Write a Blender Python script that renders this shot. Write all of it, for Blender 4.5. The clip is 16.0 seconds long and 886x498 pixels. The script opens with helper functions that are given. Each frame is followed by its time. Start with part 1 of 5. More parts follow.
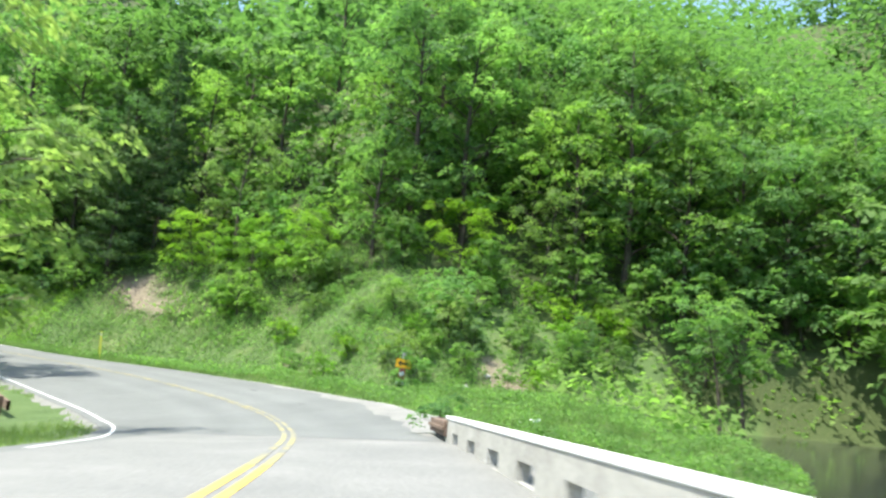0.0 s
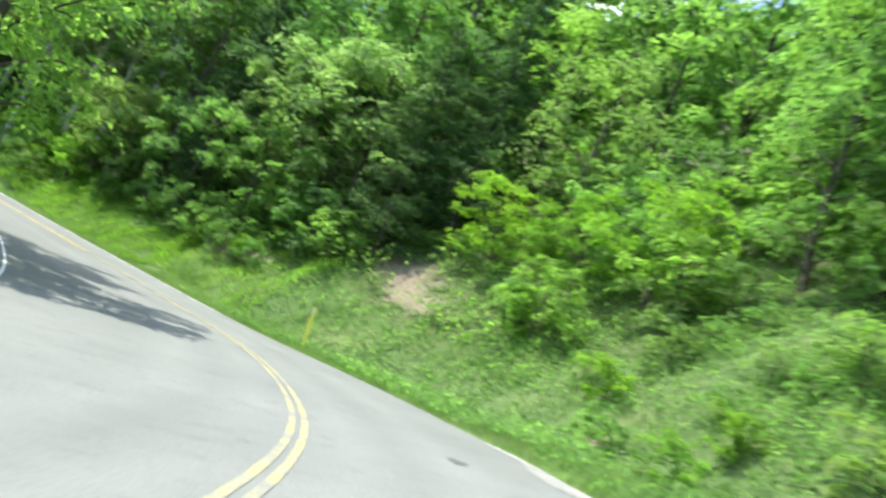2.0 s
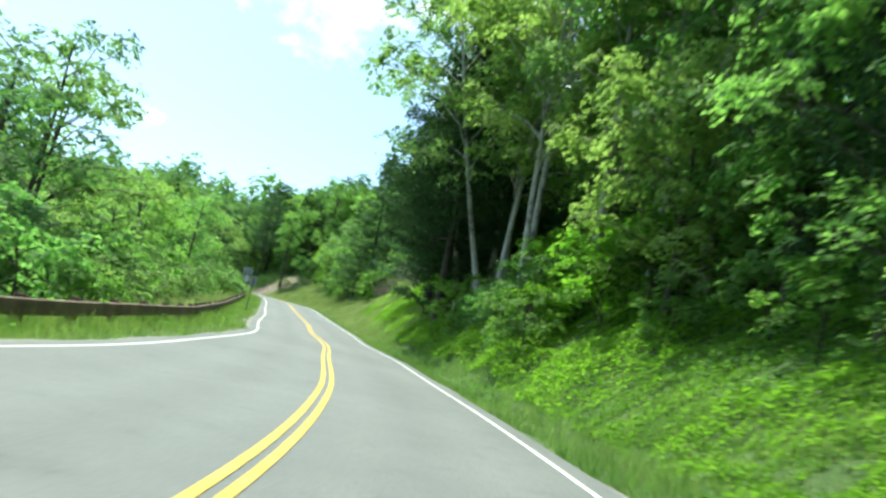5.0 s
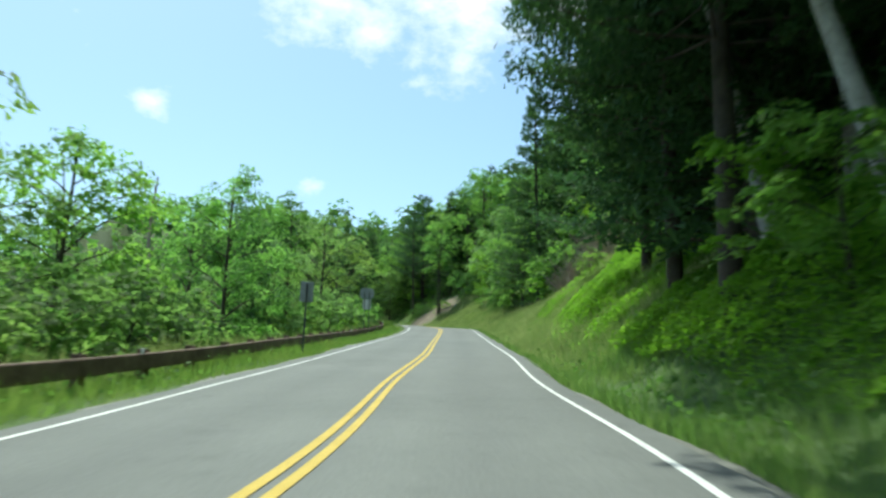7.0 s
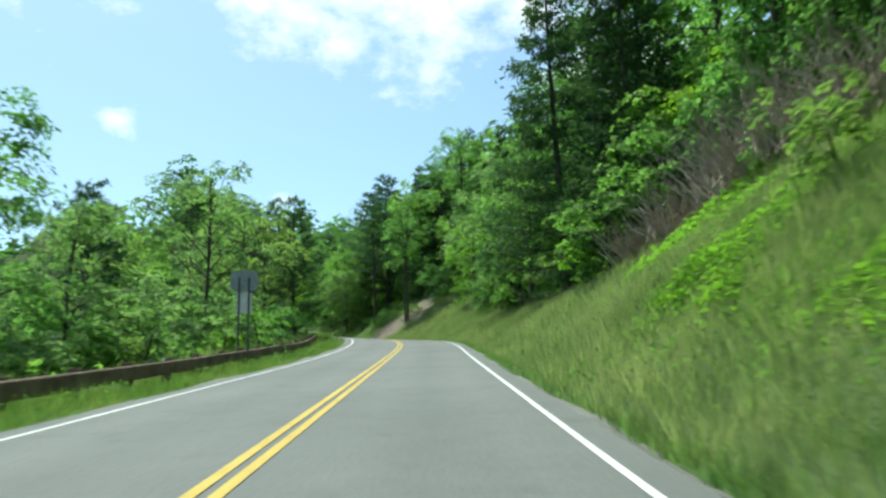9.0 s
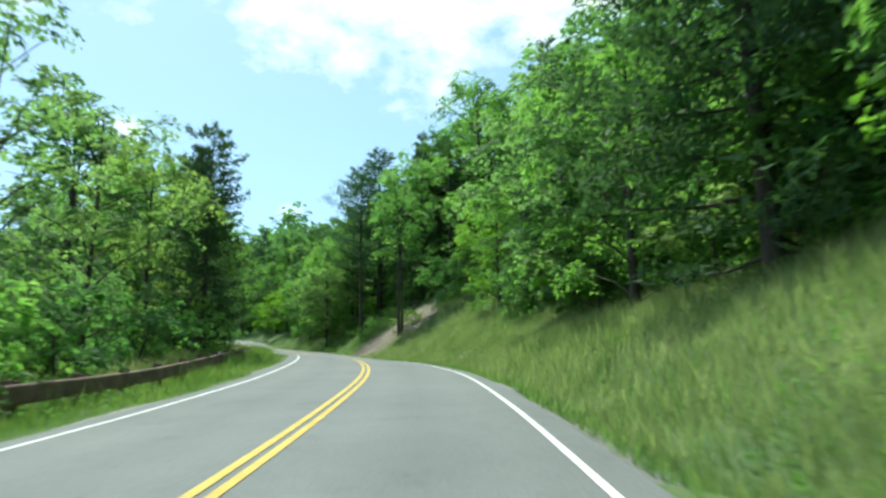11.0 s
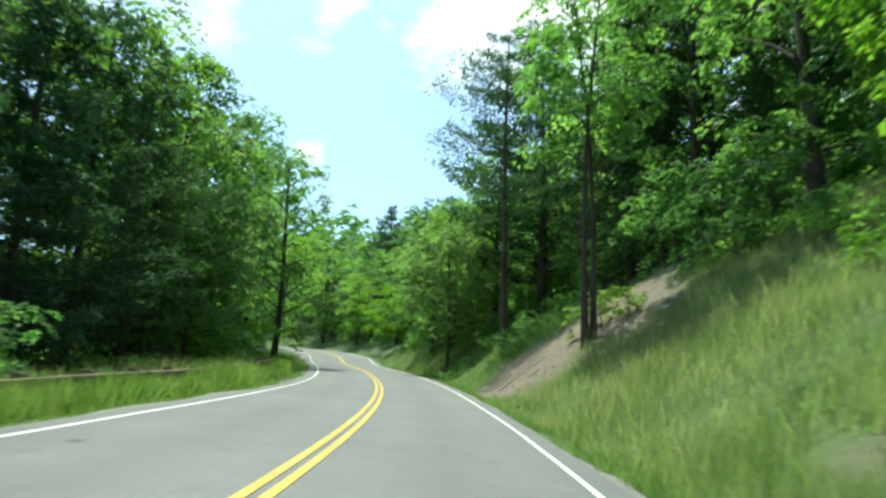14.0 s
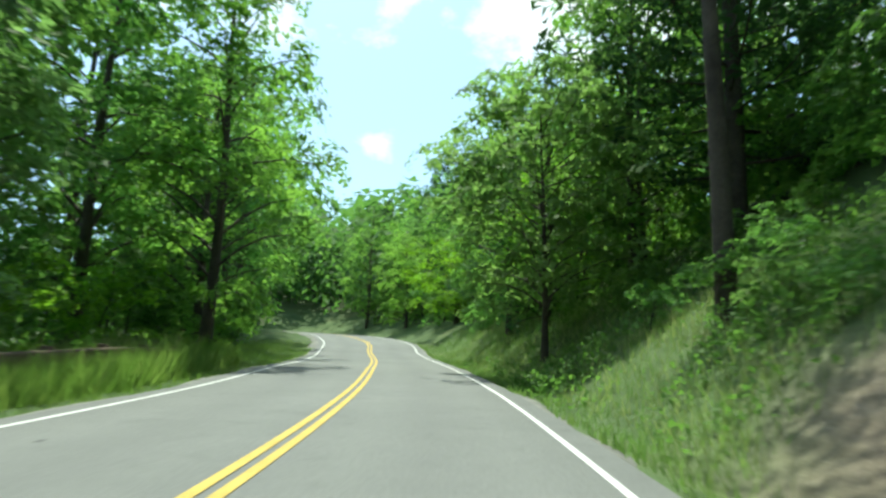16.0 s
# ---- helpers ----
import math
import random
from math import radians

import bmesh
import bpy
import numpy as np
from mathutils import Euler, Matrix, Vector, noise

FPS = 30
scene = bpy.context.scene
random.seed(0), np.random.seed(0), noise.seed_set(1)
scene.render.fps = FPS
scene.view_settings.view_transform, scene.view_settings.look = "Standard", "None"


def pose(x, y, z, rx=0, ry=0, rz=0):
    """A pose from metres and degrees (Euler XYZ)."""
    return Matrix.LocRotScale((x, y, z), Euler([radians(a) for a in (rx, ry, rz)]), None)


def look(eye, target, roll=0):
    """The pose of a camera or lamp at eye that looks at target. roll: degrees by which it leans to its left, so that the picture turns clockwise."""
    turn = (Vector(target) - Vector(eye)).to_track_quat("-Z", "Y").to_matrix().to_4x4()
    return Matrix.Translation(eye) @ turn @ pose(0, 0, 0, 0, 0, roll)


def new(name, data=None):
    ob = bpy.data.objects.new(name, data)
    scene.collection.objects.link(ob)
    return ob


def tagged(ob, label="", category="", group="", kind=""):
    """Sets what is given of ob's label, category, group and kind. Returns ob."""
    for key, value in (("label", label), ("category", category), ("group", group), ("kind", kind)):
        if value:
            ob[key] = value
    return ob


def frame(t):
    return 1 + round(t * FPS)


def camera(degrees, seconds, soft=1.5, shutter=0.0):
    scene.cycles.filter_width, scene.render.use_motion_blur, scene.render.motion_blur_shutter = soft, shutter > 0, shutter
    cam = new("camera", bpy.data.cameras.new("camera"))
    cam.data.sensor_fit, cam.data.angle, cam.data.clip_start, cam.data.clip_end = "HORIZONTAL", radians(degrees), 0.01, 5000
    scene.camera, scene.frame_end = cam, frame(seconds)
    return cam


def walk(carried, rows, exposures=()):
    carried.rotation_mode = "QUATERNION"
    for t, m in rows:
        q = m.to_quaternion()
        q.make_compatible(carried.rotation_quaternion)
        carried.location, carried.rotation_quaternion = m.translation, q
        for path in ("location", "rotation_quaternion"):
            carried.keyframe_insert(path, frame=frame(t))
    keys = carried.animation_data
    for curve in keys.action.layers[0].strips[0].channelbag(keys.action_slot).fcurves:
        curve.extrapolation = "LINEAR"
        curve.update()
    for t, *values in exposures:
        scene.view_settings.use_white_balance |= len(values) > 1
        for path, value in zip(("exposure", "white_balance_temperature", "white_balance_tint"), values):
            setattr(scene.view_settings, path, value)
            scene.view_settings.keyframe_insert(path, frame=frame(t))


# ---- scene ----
cam = camera(59.8, 16.0, soft=2.6, shutter=0.38)
# seconds, place, and turn of the camera
PATH = [
    (0.0, 0.062, -0.001, 1.115, 97.917, -5.327, -0.254),
    (0.5, -0.776, 7.692, 0.508, 98.234, -7.110, 0.457),
    (1.0, -1.594, 15.191, 0.108, 99.358, -13.912, 4.317),
    (1.5, -2.878, 22.449, -0.318, 102.056, -20.306, 10.697),
    (2.0, -4.912, 29.215, -0.469, 99.735, -21.008, 24.083),
    (2.5, -7.709, 35.554, -0.653, 103.598, -16.477, 34.111),
    (3.0, -11.556, 41.224, -0.750, 102.248, -15.025, 42.690),
    (3.5, -16.403, 46.295, -0.628, 101.038, -16.234, 52.759),
    (4.0, -21.875, 50.728, -0.448, 100.225, -14.215, 60.356),
    (4.5, -28.137, 54.514, -0.225, 101.966, -12.123, 68.327),
    (5.0, -35.146, 57.473, 0.080, 101.494, -10.659, 74.178),
    (7.5, -73.050, 63.088, 3.118, 101.380, 0.253, 89.870),
    (8.0, -81.125, 63.471, 3.958, 101.612, 1.330, 88.658),
    (8.5, -89.352, 63.874, 4.791, 101.857, 2.033, 87.746),
    (11.0, -123.493, 65.141, 8.512, 103.003, 0.692, 87.677),
    (11.5, -130.804, 65.310, 9.364, 102.767, -1.792, 89.997),
    (12.0, -138.071, 65.368, 10.194, 104.062, -2.160, 92.151),
    (12.5, -145.317, 65.319, 11.030, 104.768, -4.084, 94.074),
    (13.0, -152.579, 65.057, 11.788, 104.387, -4.799, 95.380),
    (13.5, -159.826, 64.560, 12.564, 103.343, -4.834, 97.976),
    (14.0, -167.027, 63.768, 13.307, 104.143, -2.466, 99.665),
    (14.5, -174.347, 62.696, 14.021, 103.862, -1.199, 101.638),
    (15.0, -181.487, 61.368, 14.681, 103.496, -0.886, 103.022),
    (15.5, -188.622, 59.768, 15.455, 102.498, -2.348, 105.696),
    (16.0, -195.571, 58.102, 16.189, 103.043, -1.882, 105.139),
]
walk(cam, [(t, pose(*p)) for t, *p in PATH],
     [(0.0, 1.2, 6420, 6), (1.5, 1.2, 6420, 4), (2.5, 1.28, 6400, 3), (3.6, 1.36, 6350, 1), (4.5, 1.08, 6320, -4), (5.2, 0.72, 6250, -8), (7.5, 0.15, 6150, -9), (9.0, 0.19, 6150, -9), (11.0, 0.35, 6050, -9), (13.0, 0.46, 6200, -9), (16.0, 0.52, 6350, -9)])

# ---- light ----
SUN_HEIGHT, SUN_SIDE = 67.0, 238.0
world = bpy.data.worlds.new("sky")
scene.world = world
world.use_nodes = True
wn, wl = world.node_tree.nodes, world.node_tree.links
sky = wn.new("ShaderNodeTexSky")
sky.sky_type, sky.sun_disc = "NISHITA", False
sky.sun_elevation, sky.sun_rotation = radians(SUN_HEIGHT), radians(SUN_SIDE)
sky.air_density, sky.dust_density, sky.ozone_density = 1.0, 1.3, 1.8
coord = wn.new("ShaderNodeTexCoord")
flat = wn.new("ShaderNodeMapping")
flat.inputs["Scale"].default_value = (1.0, 1.0, 1.7)
wl.new(coord.outputs["Generated"], flat.inputs["Vector"])
puff = wn.new("ShaderNodeTexNoise")
puff.inputs["Scale"].default_value, puff.inputs["Detail"].default_value, puff.inputs["Roughness"].default_value = 11.0, 9.0, 0.6
wl.new(flat.outputs["Vector"], puff.inputs["Vector"])


def world_math(kind, a, b, c=0.0):
    node = wn.new("ShaderNodeMath")
    node.operation = kind
    for slot, value in enumerate((a, b, c)):
        if isinstance(value, (int, float)):
            node.inputs[slot].default_value = value
        else:
            wl.new(value, node.inputs[slot])
    return node.outputs[0]


# clouds over the road ahead: bearing, height over the horizon, half width and half height in degrees, thickness
heap = 0.0
for bearing, rise, wide, high, thick in ((90, 34, 16, 9.5, 1.0), (80, 31, 11, 6, 0.8), (111, 20.5, 2.6, 1.7, 0.72), (99, 15.5, 2.6, 1.2, 0.45), (101.3, 29.3, 1.3, 1.2, 0.8), (110, 31, 4.5, 2.6, 0.72), (106, 30, 2.2, 1.6, 0.6), (70, 24, 12, 7, 0.7), (55, 40, 20, 10, 0.7), (130, 45, 16, 8, 0.7), (150, 33, 12, 6, 0.8), (20, 30, 14, 6, 0.7), (200, 38, 18, 8, 0.8), (250, 45, 20, 9, 0.7), (300, 35, 16, 8, 0.8)):
    a, e = radians(bearing), radians(rise)
    middle = Vector((-math.sin(a) * math.cos(e), math.cos(a) * math.cos(e), math.sin(e)))
    gap = wn.new("ShaderNodeVectorMath")
    gap.operation = "SUBTRACT"
    wl.new(coord.outputs["Generated"], gap.inputs[0])
    gap.inputs[1].default_value = middle
    turned = wn.new("ShaderNodeVectorRotate")
    turned.rotation_type = "Z_AXIS"
    turned.inputs["Angle"].default_value = -a
    wl.new(gap.outputs[0], turned.inputs["Vector"])
    sized = wn.new("ShaderNodeVectorMath")
    sized.operation = "MULTIPLY"
    wl.new(turned.outputs[0], sized.inputs[0])
    sized.inputs[1].default_value = (1 / radians(wide), 0.0, 1 / radians(high))
    off = wn.new("ShaderNodeVectorMath")
    off.operation = "LENGTH"
    wl.new(sized.outputs[0], off.inputs[0])
    heap = world_math("MAXIMUM", heap, world_math("MULTIPLY_ADD", off.outputs["Value"], -0.75 * thick, thick))
cloudy = wn.new("ShaderNodeValToRGB")
cloudy.color_ramp.elements[0].position, cloudy.color_ramp.elements[1].position = 0.36, 0.74
wl.new(world_math("ADD", heap, world_math("MULTIPLY_ADD", puff.outputs["Fac"], 1.5, -0.72)), cloudy.inputs["Fac"])
blend = wn.new("ShaderNodeMix")
blend.data_type = "RGBA"
blend.inputs[7].default_value = (5.6, 5.6, 5.7, 1)
wl.new(cloudy.outputs["Color"], blend.inputs[0])
wl.new(sky.outputs["Color"], blend.inputs[6])
wl.new(blend.outputs[2], wn["Background"].inputs["Color"])
wn["Background"].inputs["Strength"].default_value = 0.188
lamp = bpy.data.lights.new("sun", "SUN")
lamp.energy, lamp.angle, lamp.color = 4.6, radians(0.53), (1.0, 0.95, 0.86)
sun = new("sun", lamp)
az = radians(SUN_SIDE)
sun.matrix_world = look((0, 0, 0), (-math.sin(az) * math.cos(radians(SUN_HEIGHT)), -math.cos(az) * math.cos(radians(SUN_HEIGHT)), -math.sin(radians(SUN_HEIGHT))))


# ---- materials ----
def shader(name, rough=0.8):
    m = bpy.data.materials.new(name)
    m.use_nodes = True
    p = m.node_tree.nodes["Principled BSDF"]
    p.inputs["Roughness"].default_value = rough
    return m, m.node_tree.nodes, m.node_tree.links, p


def noise_node(n, l, scale, detail=4.0, rough=0.6, where=None):
    t = n.new("ShaderNodeTexNoise")
    t.inputs["Scale"].default_value, t.inputs["Detail"].default_value, t.inputs["Roughness"].default_value = scale, detail, rough
    if where is not None:
        l.new(where, t.inputs["Vector"])
    return t


def ramp_node(n, l, source, stops):
    r = n.new("ShaderNodeValToRGB")
    while len(r.color_ramp.elements) < len(stops):
        r.color_ramp.elements.new(0.5)
    for e, (at, c) in zip(r.color_ramp.elements, stops):
        e.position, e.color = at, (*c, 1)
    l.new(source, r.inputs["Fac"])
    return r


def mix_node(n, l, fac, a, b, mode="MIX"):
    x = n.new("ShaderNodeMix")
    x.data_type, x.blend_type = "RGBA", mode
    for value, slot in ((fac, 0), (a, 6), (b, 7)):
        if isinstance(value, (int, float)):
            x.inputs[slot].default_value = value
        elif isinstance(value, tuple):
            x.inputs[slot].default_value = (*value, 1)
        else:
            l.new(value, x.inputs[slot])
    return x


def bump_node(n, l, height, p, strength, distance):
    b = n.new("ShaderNodeBump")
    b.inputs["Strength"].default_value, b.inputs["Distance"].default_value = strength, distance
    l.new(height, b.inputs["Height"])
    l.new(b.outputs["Normal"], p.inputs["Normal"])


def rough_paint(name, stops, scale, fine=None, rough=0.85, bump=0.3, metal=0.0):
    """A surface with two scales of noise in its colour and a fine relief."""
    m, n, l, p = shader(name, rough)
    place = n.new("ShaderNodeTexCoord").outputs["Object"]
    big = noise_node(n, l, scale, 5, 0.6, place)
    small = noise_node(n, l, fine or scale * 12, 4, 0.65, place)
    col = ramp_node(n, l, big.outputs["Fac"], stops)
    dim = ramp_node(n, l, small.outputs["Fac"], [(0.3, (0.72, 0.72, 0.72)), (0.7, (1.15, 1.15, 1.15))])
    out = mix_node(n, l, 1.0, col.outputs["Color"], dim.outputs["Color"], "MULTIPLY")
    l.new(out.outputs[2], p.inputs["Base Color"])
    p.inputs["Metallic"].default_value = metal
    bump_node(n, l, small.outputs["Fac"], p, bump, 0.02)
    return m


def foliage(name, dark, mid, light, through_light=0.35, gloss=0.62):
    """Leaves: colour varies from tree to tree and from leaf to leaf, and light shines through."""
    m, n, l, p = shader(name, gloss)
    one = n.new("ShaderNodeNewGeometry").outputs["Random Per Island"]
    tree = n.new("ShaderNodeObjectInfo").outputs["Random"]
    place = n.new("ShaderNodeTexCoord").outputs["Object"]
    clump = noise_node(n, l, 0.55, 2, 0.5, place)
    add = n.new("ShaderNodeMath")
    add.operation = "MULTIPLY_ADD"
    l.new(one, add.inputs[0])
    add.inputs[1].default_value = 0.3
    l.new(clump.outputs["Fac"], add.inputs[2])
    shift = n.new("ShaderNodeMath")
    shift.operation = "MULTIPLY_ADD"
    l.new(tree, shift.inputs[0])
    shift.inputs[1].default_value = 0.3
    l.new(add.outputs[0], shift.inputs[2])
    fit = n.new("ShaderNodeMapRange")
    fit.inputs["From Min"].default_value, fit.inputs["From Max"].default_value = 0.45, 1.15
    l.new(shift.outputs[0], fit.inputs["Value"])
    col = ramp_node(n, l, fit.outputs["Result"], [(0.0, dark), (0.5, mid), (1.0, light)])
    turn = n.new("ShaderNodeMath")
    turn.operation = "MULTIPLY"
    l.new(tree, turn.inputs[0])
    turn.inputs[1].default_value = 7.31
    part_of = n.new("ShaderNodeMath")
    part_of.operation = "FRACT"
    l.new(turn.outputs[0], part_of.inputs[0])
    cast = ramp_node(n, l, part_of.outputs[0], [(0.0, (0.9, 0.97, 1.2)), (0.5, (1.0, 1.0, 1.0)), (1.0, (1.07, 1.02, 0.85))])
    col = mix_node(n, l, 1.0, col.outputs["Color"], cast.outputs["Color"], "MULTIPLY")
    l.new(col.outputs[2], p.inputs["Base Color"])
    tr = n.new("ShaderNodeBsdfTranslucent")
    p.inputs["Specular IOR Level"].default_value = 0.14
    lit = mix_node(n, l, 1.0, col.outputs[2], (1.35, 1.6, 0.9), "MULTIPLY")
    l.new(lit.outputs[2], tr.inputs["Color"])
    both = n.new("ShaderNodeMixShader")
    both.inputs[0].default_value = through_light
    l.new(p.outputs["BSDF"], both.inputs[1])
    l.new(tr.outputs["BSDF"], both.inputs[2])
    l.new(both.outputs["Shader"], n["Material Output"].inputs["Surface"])
    return m


def asphalt(name):
    m, n, l, p = shader(name, 0.82)
    place = n.new("ShaderNodeTexCoord").outputs["Object"]
    broad = noise_node(n, l, 0.22, 4, 0.55, place)
    grain = noise_node(n, l, 26.0, 3, 0.7, place)
    patch = noise_node(n, l, 1.7, 5, 0.65, place)
    col = ramp_node(n, l, broad.outputs["Fac"], [(0.3, (0.122, 0.127, 0.121)), (0.7, (0.156, 0.161, 0.153))])
    dirt = ramp_node(n, l, patch.outputs["Fac"], [(0.28, (0.8, 0.8, 0.8)), (0.42, (1, 1, 1)), (0.75, (1.06, 1.06, 1.05))])
    a = mix_node(n, l, 1.0, col.outputs["Color"], dirt.outputs["Color"], "MULTIPLY")
    g = ramp_node(n, l, grain.outputs["Fac"], [(0.3, (0.75, 0.75, 0.75)), (0.7, (1.2, 1.2, 1.2))])
    b = mix_node(n, l, 1.0, a.outputs[2], g.outputs["Color"], "MULTIPLY")
    # paler where wheels run, darker between them
    side = n.new("ShaderNodeAttribute")
    side.attribute_name = "across"
    lane = n.new("ShaderNodeMath")
    lane.operation = "ABSOLUTE"
    l.new(side.outputs["Fac"], lane.inputs[0])
    sway = n.new("ShaderNodeMath")
    sway.operation = "MULTIPLY_ADD"
    l.new(broad.outputs["Fac"], sway.inputs[0])
    sway.inputs[1].default_value = 0.5
    l.new(lane.outputs[0], sway.inputs[2])
    reach = n.new("ShaderNodeMapRange")
    reach.inputs["From Max"].default_value = 3.6
    l.new(sway.outputs[0], reach.inputs["Value"])
    worn = ramp_node(n, l, reach.outputs["Result"], [(0.05, (0.97, 0.97, 0.97)), (0.28, (1.05, 1.05, 1.04)), (0.5, (0.92, 0.92, 0.92)), (0.74, (1.06, 1.06, 1.05)), (0.96, (0.95, 0.95, 0.94))])
    b = mix_node(n, l, 1.0, b.outputs[2], worn.outputs["Color"], "MULTIPLY")
    l.new(b.outputs[2], p.inputs["Base Color"])
    bump_node(n, l, grain.outputs["Fac"], p, 0.35, 0.01)
    return m


def earth(name):
    """Ground: grass, forest floor and bare soil, by the masks that the mesh carries."""
    m, n, l, p = shader(name, 0.95)
    place = n.new("ShaderNodeTexCoord").outputs["Object"]
    broad = noise_node(n, l, 0.35, 5, 0.6, place)
    fine = noise_node(n, l, 5.0, 5, 0.7, place)
    grass = ramp_node(n, l, broad.outputs["Fac"], [(0.3, (0.05, 0.09, 0.022)), (0.55, (0.085, 0.135, 0.038)), (0.75, (0.15, 0.175, 0.065))])
    floor = ramp_node(n, l, fine.outputs["Fac"], [(0.3, (0.035, 0.06, 0.014)), (0.7, (0.085, 0.105, 0.035))])
    grit = noise_node(n, l, 34.0, 3, 0.75, place)
    speck = ramp_node(n, l, grit.outputs["Fac"], [(0.32, (0.6, 0.6, 0.6)), (0.5, (1, 1, 1)), (0.68, (1.45, 1.42, 1.38))])
    soil = ramp_node(n, l, fine.outputs["Fac"], [(0.25, (0.09, 0.07, 0.048)), (0.5, (0.19, 0.155, 0.11)), (0.8, (0.29, 0.245, 0.18))])
    woods = n.new("ShaderNodeAttribute")
    woods.attribute_name = "woods"
    bare = n.new("ShaderNodeAttribute")
    bare.attribute_name = "bare"
    soil = mix_node(n, l, 1.0, soil.outputs["Color"], speck.outputs["Color"], "MULTIPLY")
    a = mix_node(n, l, woods.outputs["Fac"], grass.outputs["Color"], floor.outputs["Color"])
    b = mix_node(n, l, bare.outputs["Fac"], a.outputs[2], soil.outputs[2])
    l.new(b.outputs[2], p.inputs["Base Color"])
    bump_node(n, l, fine.outputs["Fac"], p, 0.7, 0.15)
    return m


ASPHALT = asphalt("worn_asphalt")
EARTH = earth("ground_cover")
GRAVEL = rough_paint("pale_gravel", [(0.3, (0.26, 0.25, 0.22)), (0.7, (0.42, 0.41, 0.37))], 0.8, 18)
GRIT = rough_paint("grey_grit", [(0.3, (0.13, 0.13, 0.115)), (0.7, (0.23, 0.225, 0.2))], 0.8, 18)
BLEACHED = rough_paint("bleached_wood", [(0.3, (0.45, 0.41, 0.34)), (0.7, (0.66, 0.62, 0.54))], 3.0, 25)
TAR = rough_paint("tar_stain", [(0.3, (0.06, 0.062, 0.06)), (0.7, (0.11, 0.112, 0.108))], 4.0, 30, 0.75)
WHITE_LINE = rough_paint("white_road_paint", [(0.3, (0.62, 0.62, 0.6)), (0.7, (0.8, 0.8, 0.78))], 2.0, 30, bump=0.15)
YELLOW_LINE = rough_paint("yellow_road_paint", [(0.3, (0.5, 0.35, 0.065)), (0.7, (0.62, 0.45, 0.1))], 2.0, 30, bump=0.15)
TIMBER = rough_paint("weathered_timber", [(0.3, (0.085, 0.056, 0.04)), (0.5, (0.16, 0.108, 0.078)), (0.75, (0.25, 0.18, 0.13))], 1.3, 16, 0.9)
OLD_WOOD = rough_paint("grey_timber", [(0.3, (0.1, 0.08, 0.06)), (0.7, (0.2, 0.17, 0.13))], 2.0, 25)
BARK = rough_paint("dark_bark", [(0.3, (0.035, 0.028, 0.02)), (0.7, (0.1, 0.082, 0.062))], 1.5, 14, 0.95, 0.8)
PALE_BARK = rough_paint("pale_bark", [(0.33, (0.13, 0.115, 0.095)), (0.48, (0.4, 0.38, 0.34)), (0.8, (0.6, 0.585, 0.54))], 1.8, 12, 0.85, 0.4)
DEAD_BARK = rough_paint("dead_wood", [(0.3, (0.24, 0.19, 0.14)), (0.7, (0.46, 0.385, 0.3))], 2.0, 18)
CONCRETE = rough_paint("aged_concrete", [(0.3, (0.3, 0.29, 0.26)), (0.7, (0.46, 0.45, 0.41))], 1.0, 16)
WHITEWASH = rough_paint("white_painted_concrete", [(0.3, (0.66, 0.66, 0.64)), (0.7, (0.82, 0.82, 0.8))], 1.4, 16)
SIGN_YELLOW = rough_paint("sign_yellow", [(0.3, (0.72, 0.36, 0.015)), (0.7, (0.8, 0.42, 0.02))], 2, 20, 0.5, 0.03)
SIGN_BLACK = rough_paint("sign_black", [(0.3, (0.012, 0.012, 0.012)), (0.7, (0.025, 0.025, 0.025))], 2, 20, 0.5, 0.03)
SIGN_RED = rough_paint("sign_dull_red", [(0.3, (0.22, 0.03, 0.03)), (0.7, (0.3, 0.06, 0.05))], 3, 20, 0.6, 0.05)
SIGN_WHITE = rough_paint("sign_white", [(0.3, (0.7, 0.7, 0.7)), (0.7, (0.8, 0.8, 0.8))], 3, 20, 0.5, 0.03)
GALVANISED = rough_paint("galvanised_steel", [(0.3, (0.34, 0.36, 0.38)), (0.7, (0.5, 0.52, 0.54))], 4, 30, 0.45, 0.05, 0.7)
SIGN_BACK = rough_paint("dull_sign_back", [(0.3, (0.24, 0.27, 0.28)), (0.7, (0.36, 0.39, 0.4))], 3, 26, 0.55, 0.05, 0.3)
POST_STEEL = rough_paint("dark_post_steel", [(0.3, (0.06, 0.075, 0.07)), (0.7, (0.12, 0.135, 0.125))], 4, 24, 0.6, 0.1, 0.3)
POST_YELLOW = rough_paint("yellow_plastic", [(0.3, (0.72, 0.66, 0.05)), (0.7, (0.82, 0.76, 0.09))], 3, 20, 0.5, 0.05)
STONE = rough_paint("pale_stone", [(0.3, (0.3, 0.29, 0.27)), (0.7, (0.5, 0.49, 0.46))], 2, 14)
DECK = rough_paint("pale_worn_deck", [(0.3, (0.165, 0.165, 0.155)), (0.55, (0.195, 0.193, 0.18)), (0.75, (0.235, 0.23, 0.215))], 0.45, 20, 0.85, 0.2)
APRON = rough_paint("scattered_gravel", [(0.3, (0.175, 0.172, 0.16)), (0.6, (0.23, 0.225, 0.205)), (0.8, (0.29, 0.28, 0.255))], 1.6, 24)
WATER = rough_paint("dark_creek_water", [(0.3, (0.02, 0.025, 0.02)), (0.7, (0.045, 0.05, 0.04))], 0.6, 3, 0.12, 0.05)
WORN_YELLOW = rough_paint("worn_yellow_paint", [(0.4, (0.185, 0.185, 0.165)), (0.55, (0.29, 0.26, 0.13)), (0.72, (0.38, 0.32, 0.12))], 1.1, 22, bump=0.15)
